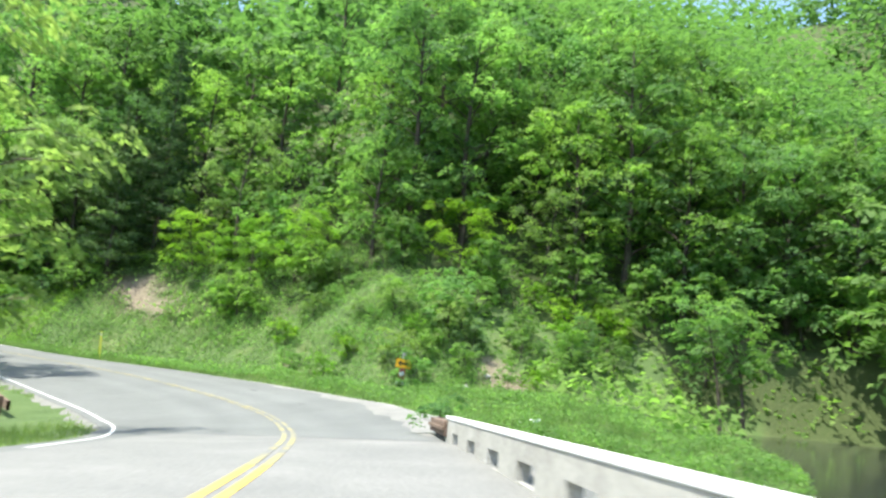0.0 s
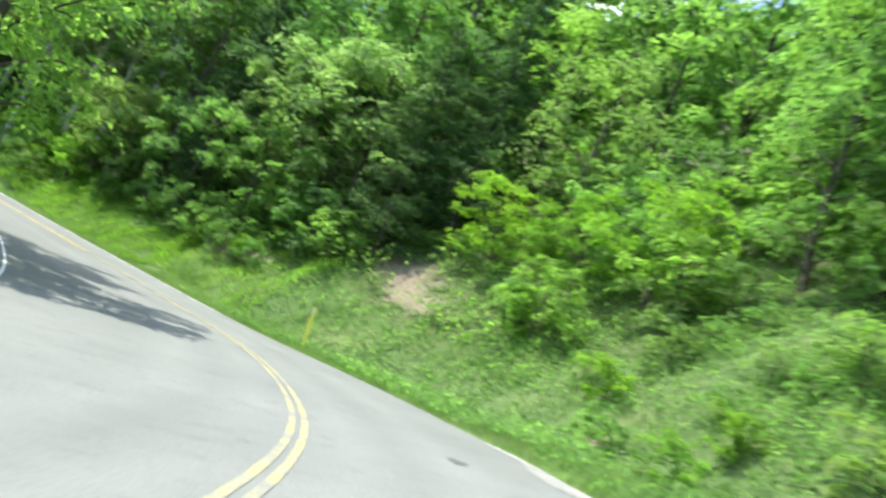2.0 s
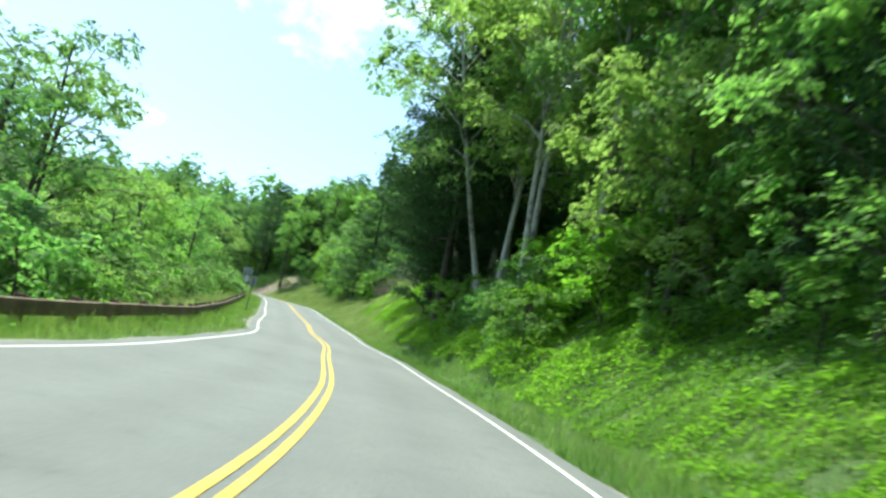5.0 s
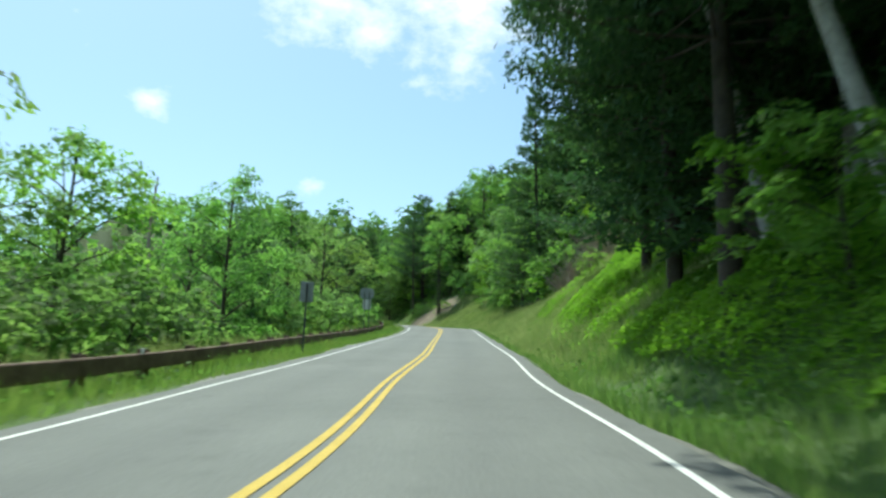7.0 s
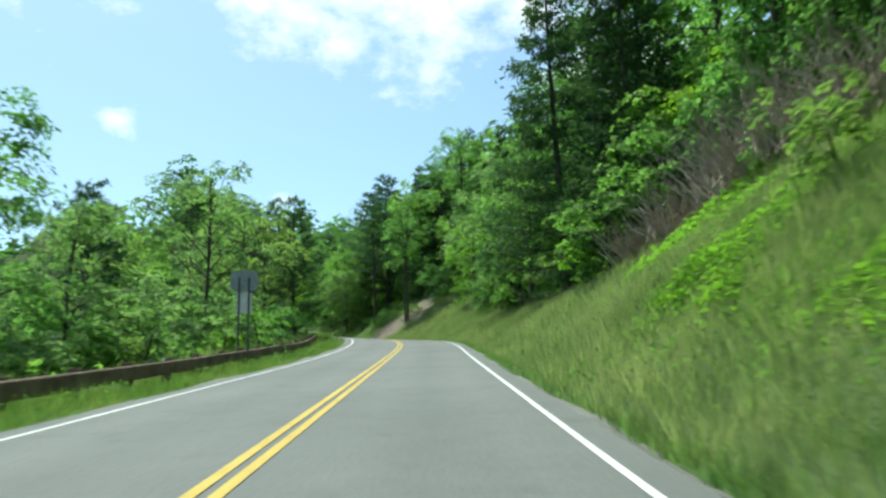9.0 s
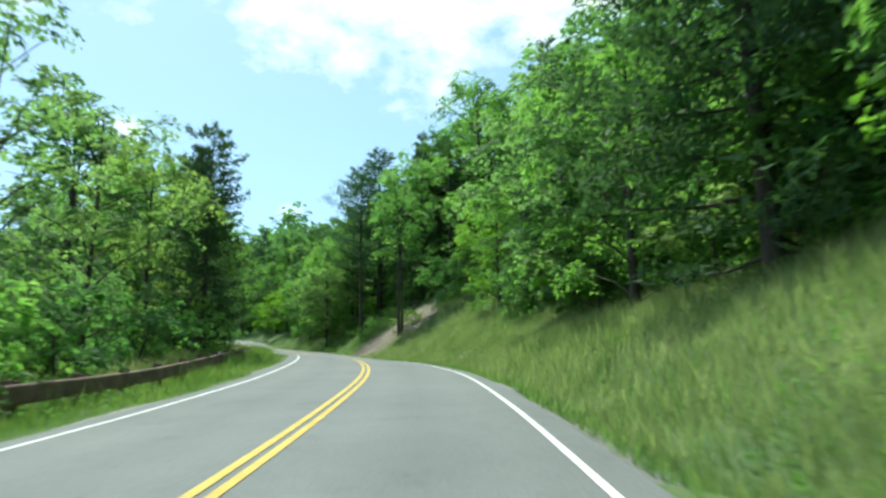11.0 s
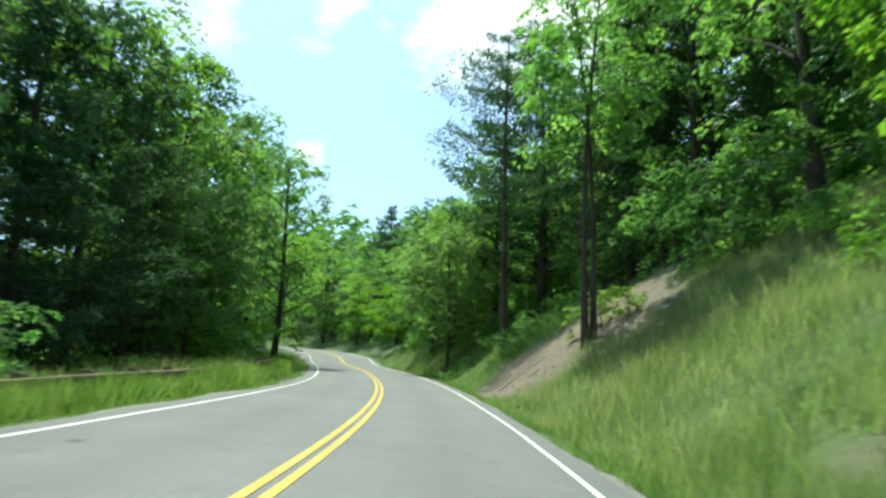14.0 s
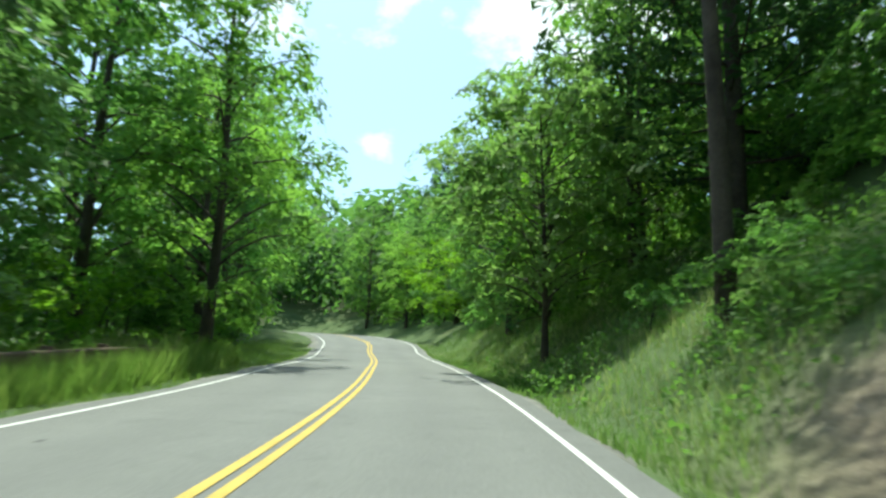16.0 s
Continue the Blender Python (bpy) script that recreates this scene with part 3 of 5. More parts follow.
apron = np.interp(ALONG - START, [13, 20, 33, 46, 56], [3.0, 3.1, 4.1, 4.6, 4.9]) + 0.2 * np.sin(ALONG * 0.8) + 0.14 * np.sin(ALONG * 2.1) + 0.1 * np.sin(ALONG * 3.7)
tagged(new("gravel_apron", mesh_from("gravel_apron", *strip(np.minimum(apron, ER - 0.05), ER, 0.005, 14, 56), APRON)), "pale gravel strewn along the outside of the bend", "gravel", kind="structure")


def at_road(s, u):
    """The place u metres right of the yellow lines, s metres along, on the road's own slope, and the way ahead there."""
    i = int(np.argmin(np.abs(ALONG - START - s)))
    p = AXIS[i, :2] + RIGHT[i] * u
    return float(p[0]), float(p[1]), float(AXIS[i, 2] + AXIS[i, 3] * u), float(math.atan2(AHEAD[i, 1], AHEAD[i, 0])), i


def land(x, y):
    return float(ground(x, y)[0])


# ---- guardrail ----
def guardrail(lo, hi):
    """Weathered timber beam on posts, in one run along the left verge."""
    rail = tagged(new("guardrail"), "weathered brown timber guardrail on posts along the grassy verge", "guardrail")
    x0, y0, z0, _, _ = at_road((lo + hi) / 2, -LANE - 2.0)
    rail.location = (x0, y0, land(x0, y0))
    inv = Vector(rail.location)
    keep = np.where((ALONG - START >= lo) & (ALONG - START <= hi))[0]
    off = WL[keep] + 2.9
    base = np.column_stack([AXIS[keep, :2] - RIGHT[keep] * off[:, None], np.zeros(len(keep))])
    base[:, 2] = ground(base[:, 0], base[:, 1])
    smooth = np.convolve(np.pad(base[:, 2], 6, mode="edge"), np.ones(13) / 13, "valid")
    base[:, 2] = smooth
    # beam's outline, made taller to take in the shadow under the timber
    prof = [(0.0, 0.30), (0.03, 0.315), (0.04, 0.34), (0.04, 0.65), (0.03, 0.675), (0.0, 0.69), (-0.08, 0.69), (-0.1, 0.67), (-0.1, 0.32), (-0.08, 0.30)]
    v = np.concatenate([np.column_stack([base[:, :2] + RIGHT[keep] * a, base[:, 2] + b]) for a, b in prof]) - np.array(inv)
    n, m = len(keep), len(prof)
    f = []
    for j in range(m):
        q = (j + 1) % m
        for i in range(n - 1):
            f.append((j * n + i, j * n + i + 1, q * n + i + 1, q * n + i))
    beam = new("beam", mesh_from("beam", v, f, TIMBER))
    beam.parent = rail
    post_mesh = None
    far = ALONG[keep] - ALONG[keep][0]
    for q in np.arange(1.5, far[-1], 3.05):
        if post_mesh is None:
            bm = bmesh.new()
            box(bm, (0.3, 0.22, 1.29), (0, 0, 0.12), bevel=0.018)
            post = part("post", bm, TIMBER, rail)
            post_mesh = post.data
        else:
            post = new("post", post_mesh)
            post.parent = rail
        i = int(np.argmin(np.abs(far - q)))
        p = np.array([np.interp(q, far, base[:, c]) for c in range(3)])
        post.location = p - np.array([*(RIGHT[keep[i]] * 0.215), 0]) - np.array(inv)
        post.rotation_euler = (0, 0, math.atan2(AHEAD[keep[i], 1], AHEAD[keep[i], 0]))
    for i in range(6, n, 30):
        bm = bmesh.new()
        box(bm, (0.03, 0.09, 0.12), (0, 0, 0.74), bevel=0.008)
        tab = part("reflector", bm, SIGN_WHITE, rail, "white reflector tab")
        tab.location = base[i] - np.array(inv)
        tab.rotation_euler = (0, 0, math.atan2(AHEAD[keep[i], 1], AHEAD[keep[i], 0]))
    return rail


guardrail(36, 258)


# ---- bridge parapet at the start ----
def parapet():
    wall = tagged(new("parapet"), "concrete bridge parapet with square openings and a white painted coping", "parapet")
    a, b = Vector((2.8, -9.0, 1.40 - 0.7)), Vector((0.45, 15.6, -0.05 - 0.7))
    wall.location = a
    way = b - a
    turn = way.to_track_quat("X", "Z").to_matrix()
    length = way.length
    bm = bmesh.new()
    box(bm, (length, 0.16, 0.2), (length / 2, 0.05, 0.1))
    box(bm, (length, 0.16, 0.22), (length / 2, 0.05, 0.53))
    gap = 2.0
    for j in range(int(length / gap) + 1):
        box(bm, (1.15, 0.16, 0.22), (length - 0.575 - j * gap, 0.05, 0.31))
    box(bm, (length, 0.3, 0.9), (length / 2, -0.02, -0.45))
    bmesh.ops.rotate(bm, matrix=turn, verts=bm.verts)
    part("wall", bm, CONCRETE, wall)
    bm = bmesh.new()
    box(bm, (length + 0.1, 0.17, 0.065), (length / 2, 0.06, 0.672), bevel=0.012)
    bmesh.ops.rotate(bm, matrix=turn, verts=bm.verts)
    part("coping", bm, WHITEWASH, wall, "white painted coping")
    end = tagged(new("rail_end"), "brown timber approach rail fixed at the parapet's end", "guardrail")
    end.location = b
    bm = bmesh.new()
    box(bm, (3.0, 0.2, 0.3), (1.2, 0.1, 0.46), bevel=0.03)
    box(bm, (3.0, 0.05, 0.06), (1.2, 0.22, 0.46))
    bmesh.ops.rotate(bm, matrix=turn, verts=bm.verts)
    part("beam", bm, TIMBER, end)
    for q in (0.5, 1.5, 2.5):
        bm = bmesh.new()
        box(bm, (0.18, 0.16, 1.5), (q, -0.02, -0.12), bevel=0.012)
        bmesh.ops.rotate(bm, matrix=turn, verts=bm.verts)
        part("post", bm, OLD_WOOD, end)


parapet()


# ---- signs and markers ----
def arrow_sign(x, y, facing):
    z = land(x, y)
    sign = tagged(new("arrow_sign"), "yellow left-arrow road sign on a galvanised post", "road sign")
    sign.matrix_world = pose(x, y, z - 0.4, 0, 4, facing) @ Matrix.Diagonal((0.82, 0.82, 0.86, 1))
    bm = bmesh.new()
    rod(bm, 0.045, 0.045, (0, 0, -0.4), (0, 0, 2.75))
    part("post", bm, GALVANISED, sign, "galvanised steel post")
    bm = bmesh.new()
    box(bm, (1.22, 0.02, 0.66), (0, -0.06, 2.0), bevel=0.008)
    panel = part("panel", bm, SIGN_YELLOW, sign, "yellow rectangular panel")
    bm = bmesh.new()
    shape = [(-0.46, 0.0), (-0.2, 0.2), (-0.2, 0.075), (0.46, 0.075), (0.46, -0.075), (-0.2, -0.075), (-0.2, -0.2)]
    bm.faces.new([bm.verts.new((q, 0, r)) for q, r in shape])
    got = bmesh.ops.extrude_face_region(bm, geom=bm.faces[:])["geom"]
    bmesh.ops.translate(bm, vec=(0, -0.006, 0), verts=[g for g in got if isinstance(g, bmesh.types.BMVert)])
    bmesh.ops.translate(bm, vec=(0, -0.072, 2.0), verts=bm.verts)
    part("arrow", bm, SIGN_BLACK, panel, "black arrow pointing left")
    bm = bmesh.new()
    box(bm, (0.5, 0.02, 0.95), (0, -0.06, 1.16), bevel=0.008)
    part("marker_panel", bm, SIGN_RED, sign, "dull red marker panel")
    bm = bmesh.new()
    box(bm, (0.42, 0.012, 0.3), (0, -0.078, 1.22), Matrix.Rotation(radians(-25), 3, "Y"), bevel=0.004)
    part("reflector", bm, SIGN_WHITE, sign, "white patch")
    bm = bmesh.new()
    box(bm, (0.8, 0.02, 0.3), (-0.05, -0.06, 0.5), bevel=0.008)
    part("plate", bm, SIGN_WHITE, sign, "white plate")
    bm = bmesh.new()
    rod(bm, 0.16, 0.16, (0, 0.05, 2.4), (0, 0.05, 2.95), 14)
    part("cap", bm, GALVANISED, sign, "pale metal cylinder")


arrow_sign(-2.4, 51.6, 12)


def back_sign(x, y, facing, high, wide, tall):
    """A tall plate seen from behind, with its channel post running up the back."""
    sign = tagged(new("road_sign"), "grey back of a road sign on a dark steel post", "road sign", "signs beside the guardrail")
    sign.matrix_world = pose(x, y, land(x, y), 0, 1.5, facing)
    bm = bmesh.new()
    for q, r in ((0, 0.07), (-0.03, 0.015), (0.03, 0.015)):
        box(bm, (r, 0.012 if q == 0 else 0.035, high + 0.45), (q, 0.0 if q == 0 else -0.016, high / 2 - 0.25))
    part("post", bm, POST_STEEL, sign, "dark weathered channel post")
    bm = bmesh.new()
    box(bm, (wide, 0.012, tall), (0, 0.014, high - tall * 0.5 + 0.06), bevel=0.004)
    part("panel", bm, SIGN_BACK, sign, "bare metal panel")
    for q in (0.2, 0.8):
        bm = bmesh.new()
        rod(bm, 0.014, 0.014, (0, -0.015, high - tall * q), (0, 0.03, high - tall * q), 6)
        part("bolt", bm, POST_STEEL, sign)


def twin_sign(x, y, facing, high):
    """A round-cornered board over a paler plate, seen from behind, on two posts."""
    sign = tagged(new("road_sign"), "dull back of a large road sign on two posts", "road sign", "signs beside the guardrail")
    sign.matrix_world = pose(x, y, land(x, y), 0, 0, facing)
    for q in (-0.2, 0.2):
        bm = bmesh.new()
        box(bm, (0.08, 0.06, high + 0.2), (q, 0, high / 2 - 0.3), bevel=0.01)
        part("post", bm, POST_STEEL, sign)
    bm = bmesh.new()
    ring = [bm.verts.new((0.58 * math.copysign(abs(math.cos(k)) ** 0.6, math.cos(k)), 0.045, high + 0.46 * math.copysign(abs(math.sin(k)) ** 0.6, math.sin(k)) - 0.35)) for k in np.linspace(0, 2 * math.pi, 28, endpoint=False)]
    face = bmesh.ops.extrude_face_region(bm, geom=[bm.faces.new(ring)])
    for v in face["geom"]:
        if isinstance(v, bmesh.types.BMVert):
            v.co.y += 0.015
    bmesh.ops.recalc_face_normals(bm, faces=bm.faces)
    part("panel", bm, SIGN_BACK, sign, "round-cornered grey panel")
    bm = bmesh.new()
    box(bm, (0.66, 0.015, 0.85), (0, 0.052, high - 1.28), bevel=0.004)
    part("plate", bm, SIGN_WHITE, sign, "pale plate")


# ---- trees ----
def limb_tree(rng, tall, spread_to, first, limbs, clump, per, leaf, up=0.5, lean=0.0, stem=0.16, flat=0.75, twig=2):
    """Trunk with limbs, and a crown of leaf clumps at the limbs' ends and along them. Arrays for bark and for leaves."""
    bits, centres, radii = [], [], []
    k = np.linspace(0, 1, 7)
    bend = np.column_stack([lean * tall * k ** 1.5 + 0.15 * np.sin(k * 5 + rng.uniform(0, 6)), 0.15 * np.sin(k * 4 + rng.uniform(0, 6)), tall * 0.93 * k - 0.3])
    bits.append(tube(bend, stem * (1 - 0.85 * k) + 0.015 + 0.06 * np.exp(-k * 14), 8))
    for j in range(limbs):
        h = first + (0.97 - first) * (j + rng.uniform(0, 1)) / limbs
        root = np.array([np.interp(h, k, bend[:, a]) for a in range(3)])
        ang = j * 2.4 + rng.uniform(-0.5, 0.5)
        crown = math.sin(math.pi * (0.18 + 0.78 * (h - first) / (1 - first))) ** 0.8
        reach = spread_to * crown * rng.uniform(0.65, 1.1)
        rise = reach * rng.uniform(0.15, 0.75) * up * 2
        tip = root + np.array([math.cos(ang) * reach, math.sin(ang) * reach, rise])
        q = np.linspace(0, 1, 4)[:, None]
        line = root + (tip - root) * q + np.array([0, 0, 0.12 * reach]) * np.sin(q * np.pi)
        sides = 4 if tall > 6 and leaf < 0.3 else 3
        bits.append(tube(line, stem * 0.34 * (1 - 0.85 * q[:, 0]) * (1 - 0.5 * h) + 0.008, sides))
        for _ in range(twig):
            c = line[2] + (line[3] - line[2]) * rng.uniform(-0.6, 1.1) + rng.normal(size=3) * np.array([0.32, 0.32, 0.2]) * clump * 1.3
            centres.append(c)
            radii.append(clump * rng.uniform(0.65, 1.15))
        centres.append(tip)
        radii.append(clump * rng.uniform(0.7, 1.2))
    centres.append(bend[-1])
    radii.append(clump)
    middle = bend[:, :2].mean(0)
    pos, nor = sprays(rng, np.array(centres), np.array(radii), middle, max(3, per // 20), 20, flat)
    return joined(bits), leaves(rng, pos, nor, leaf, 0.62)


def pine_tree(rng, tall, reach, first, whorls, leaf, per, droop=0.1, taper=0.75, wild=0.25):
    """Straight trunk with whorls of level branches, each carrying tufts of needles."""
    bits, pos, nor = [], [], []
    k = np.linspace(0, 1, 7)
    bits.append(tube(np.column_stack([0.1 * np.sin(k * 4), 0.08 * np.cos(k * 5), tall * k - 0.3]), 0.2 * (1 - 0.93 * k) + 0.022, 8))
    for j in range(whorls):
        h = first + (0.98 - first) * (j / (whorls - 1)) ** 0.9
        size = reach * (1 - (h - first) / (1.02 - first)) ** taper * rng.uniform(1 - wild, 1.1) + 0.25
        for b in range(rng.integers(4, 7)):
            ang = b * 1.2 + j * 0.7 + rng.uniform(-0.3, 0.3)
            length = size * rng.uniform(0.6, 1.1)
            way = np.array([math.cos(ang), math.sin(ang), 0])
            root = np.array([0, 0, tall * h - 0.3 + rng.uniform(-0.3, 0.3)])
            q = np.linspace(0, 1, 4)[:, None]
            line = root + way * length * q + np.array([0, 0, 1.0]) * length * (0.3 * q ** 2 - droop * q)
            bits.append(tube(line, 0.045 * (1 - 0.75 * q[:, 0]) * (1.2 - h), 4))
            n = max(4, int(per * length))
            at = rng.uniform(0.25, 1.05, n) ** 0.8
            p = root + way * (length * at)[:, None] + np.array([0, 0, 1.0]) * (length * (0.3 * at ** 2 - droop * at))[:, None]
            side = np.array([-way[1], way[0], 0])
            p = p + side * (rng.normal(size=(n, 1)) * 0.16 * length) + np.array([0, 0, 1.0]) * rng.normal(size=(n, 1)) * 0.12
            pos.append(p)
            nor.append(np.array([0, 0, 0.7]) + rng.normal(size=(n, 3)) * 0.5)
    return joined(bits), leaves(rng, np.concatenate(pos), np.concatenate(nor), leaf, 0.3)


RNG = np.random.default_rng(7)
KINDS = {}


def kind_of_tree(key, built, bark, leaf):
    (bv, bf), (lv, lf) = built
    KINDS[key] = (mesh_from("trunk", bv, bf, bark, True), mesh_from("crown", lv, lf, leaf))


def chance(key):
    """Chance of its own for each kind."""
    return np.random.default_rng([ord(c) for c in key])


for j in range(3):
    kind_of_tree("oak%d" % j, limb_tree(chance("oak%d" % j), 13.0 + j, 4.4, 0.05, 26, 1.3, 104, 0.25, stem=0.2), BARK, (LEAF, LEAF_DEEP, LEAF)[j])
for j in range(2):
    kind_of_tree("tall%d" % j, limb_tree(chance("tall%d" % j), 18.0, 4.2, 0.12, 29, 1.3, 104, 0.26, stem=0.24), BARK, (LEAF, LEAF_DEEP)[j])
for j in range(2):
    kind_of_tree("spray%d" % j, limb_tree(chance("spray%d" % j), 7.5, 4.2, 0.12, 20, 1.05, 124, 0.19, up=0.25, lean=0.1, stem=0.1, flat=0.4), BARK, LEAF_BRIGHT)
for j in range(2):
    kind_of_tree("pale%d" % j, limb_tree(chance("pale%d" % j), 15.0, 3.3, 0.36, 24, 1.0, 90, 0.2, up=0.7, stem=0.12, lean=0.03), PALE_BARK, LEAF_PALE)
for j in range(2):
    kind_of_tree("airy%d" % j, limb_tree(chance("airy%d" % j), 11.5, 3.8, 0.14, 22, 1.0, 84, 0.22, up=0.6, stem=0.13, lean=0.05), BARK, LEAF_PALE)
for j in range(2):
    kind_of_tree("pine%d" % j, pine_tree(chance("pine%d" % j), 16.0 + 2 * j, 4.2, 0.14, 18, 0.3, 58, 0.02, 0.52, 0.4), BARK, NEEDLE)
kind_of_tree("pine2", pine_tree(chance("pine2"), 19.0, 5.0, 0.42, 11, 0.23, 80, -0.02, 0.45, 0.35), BARK, NEEDLE)
for j in range(2):
    kind_of_tree("hemlock%d" % j, pine_tree(chance("hemlock%d" % j), 17.0 + 2 * j, 4.0, 0.05, 25, 0.32, 52, 0.22), BARK, NEEDLE)
kind_of_tree("hemlock2", pine_tree(chance("hemlock2"), 18.0, 4.6, 0.3, 19, 0.24, 110, 0.16), BARK, NEEDLE)
kind_of_tree("hemlock3", pine_tree(chance("hemlock3"), 17.0, 3.6, 0.15, 24, 0.28, 76, 0.2), BARK, NEEDLE)
for j in range(2):
    kind_of_tree("wood%d" % j, limb_tree(chance("wood%d" % j), 14.0, 4.6, 0.08, 15, 1.6, 40, 0.5, stem=0.2, twig=2), BARK, LEAF_DEEP)
for j in range(3):
    kind_of_tree("shrub%d" % j, limb_tree(chance("shrub%d" % j), 2.6, 1.6, 0.05, 9, 0.66, 44, 0.18, up=0.6, stem=0.035), BARK, (LEAF, LEAF_BRIGHT, LEAF_PALE)[j])
for j in range(2):
    kind_of_tree("thicket%d" % j, limb_tree(chance("thicket%d" % j), 5.2, 2.7, 0.02, 12, 1.0, 48, 0.26, up=0.5, stem=0.07), BARK, (LEAF_DEEP, LEAF)[j])
kind_of_tree("stem0", limb_tree(chance("stem0"), 18.0, 3.0, 0.44, 16, 1.0, 84, 0.23, stem=0.115, lean=-0.05), BARK, LEAF)
kind_of_tree("stem1", limb_tree(chance("stem1"), 12.0, 3.4, 0.42, 16, 1.0, 84, 0.24, stem=0.17, lean=-0.14), BARK, LEAF)
kind_of_tree("lacy0", limb_tree(chance("lacy0"), 12.0, 4.2, 0.22, 22, 0.8, 44, 0.2, up=0.7, stem=0.13, lean=0.06, twig=2), BARK, LEAF_PALE)
kind_of_tree("maple0", limb_tree(chance("maple0"), 11.5, 4.7, 0.18, 40, 1.2, 120, 0.25, up=0.4, stem=0.13), BARK, LEAF_PALE)
# plainer kin for the rows behind the wood's edge
for j in range(3):
    kind_of_tree("oak%d" % (j + 3), limb_tree(chance("oak%d" % (j + 3)), 13.0 + j, 4.4, 0.05, 22, 1.35, 60, 0.34, stem=0.2), BARK, (LEAF, LEAF_DEEP, LEAF)[j])
for j in range(2):
    kind_of_tree("tall%d" % (j + 2), limb_tree(chance("tall%d" % (j + 2)), 18.0, 4.2, 0.12, 24, 1.35, 60, 0.35, stem=0.24), BARK, (LEAF, LEAF_DEEP)[j])
    kind_of_tree("airy%d" % (j + 2), limb_tree(chance("airy%d" % (j + 2)), 11.5, 3.8, 0.14, 19, 1.0, 60, 0.28, up=0.6, stem=0.13, lean=0.05), BARK, LEAF_PALE)
BEHIND = {"oak0": "oak3", "oak1": "oak4", "oak2": "oak5", "tall0": "tall2", "tall1": "tall3", "airy0": "airy2", "airy1": "airy3"}
NAMES = {
    "lacy": ("broadleaf_tree", "thin-crowned light green tree with the sky showing through", "light trees below the road"),
    "maple": ("maple_tree", "sunlit light green maple with a rounded crown", "maples past the bare slope"),
    "thicket": ("bush", "leafy green bush at the foot of the trees", "bushes at the wood's edge"),
    "stem": ("broadleaf_tree", "bare-stemmed broadleaf tree with a small high crown", "tall trees beside the road"),
    "oak": ("broadleaf_tree", "dense green broadleaf tree on the wooded slope", "broadleaf trees of the hillside"),
    "tall": ("broadleaf_tree", "tall green broadleaf tree with a high crown", "tall trees beside the road"),
    "spray": ("broadleaf_tree", "low bright green tree with layered spreading sprays", "low trees at the wood's edge"),
    "pale": ("birch_tree", "slender pale-barked tree with light green leaves", "pale-barked trees of the slope"),
    "airy": ("broadleaf_tree", "open-crowned light green tree with gaps of sky", "light trees below the road"),
    "pine": ("pine_tree", "dark green pine with level whorled branches", "pines beside the road"),
    "hemlock": ("conifer_tree", "dense dark conifer with drooping boughs", "dark conifers of the slope"),
    "wood": ("broadleaf_tree", "green broadleaf tree deep in the hillside wood", "trees deep in the wood"),
    "shrub": ("shrub", "leafy green shrub on the roadside bank", "shrubs on the bank"),
}
COUNT = [0]


def plant(key, x, y, size=1.0, turn=None, tip=(0.0, 0.0), thick=1.0, sink=0.0):
    """One tree of that kind, standing on the land."""
    stem = key.rstrip("0123456789")
    name, label, group = NAMES[stem]
    tree = tagged(new(name), label, "shrub" if stem in ("shrub", "thicket") else "tree", group)
    turn = RNG.uniform(0, 360) if turn is None else turn
    tree.matrix_world = pose(x, y, land(x, y) - sink, tip[0], tip[1], turn) @ Matrix.Diagonal((size * thick, size * thick, size, 1))
    for label, me in zip(("trunk", "crown"), KINDS[key]):
        ob = new(label, me)
        ob.parent = tree
    COUNT[0] += 1
    return tree


def fresh(*numbers):
    """Chance begins anew for each stand of trees."""
    global RNG
    RNG = np.random.default_rng([int(abs(n) * 10) for n in numbers])


def pick(choices):
    names, weights = zip(*choices)
    w = np.array(weights, float)
    return names[RNG.choice(len(names), p=w / w.sum())]


taken = []


def free(x, y, gap):
    for a, b, g in taken:
        if (a - x) ** 2 + (b - y) ** 2 < (0.5 * (gap + g)) ** 2:
            return False
    taken.append((x, y, gap))
    return True


def open_ground(x, y):
    """The grassy clearing on the outside of the bend, where no tree stands."""
    return (-28 < x < 26 and y < 65.5) or (26 <= x < 34 and y < 61) or (-37 < x <= -20 and y < 71.5)


def rows_right(lo, hi, d0, d1, gap, mix, size=(0.8, 1.15)):
    fresh(lo, hi, d0)
    s = lo
    while s < hi:
        for row, d in enumerate(np.arange(d0, d1, gap)):
            ss = s + RNG.uniform(-0.45, 0.45) * gap
            x, y, _, _, i = at_road(ss, 0)
            u = LANE + 0.4 + WIDE_R[i] + d + RNG.uniform(-0.4, 0.4) * gap
            x, y = AXIS[i, 0] + RIGHT[i, 0] * u, AXIS[i, 1] + RIGHT[i, 1] * u
            if not open_ground(x, y) and free(x, y, gap * 0.7):
                key = pick(mix)
                plant(BEHIND.get(key, key) if row else key, x, y, RNG.uniform(*size))
        s += gap


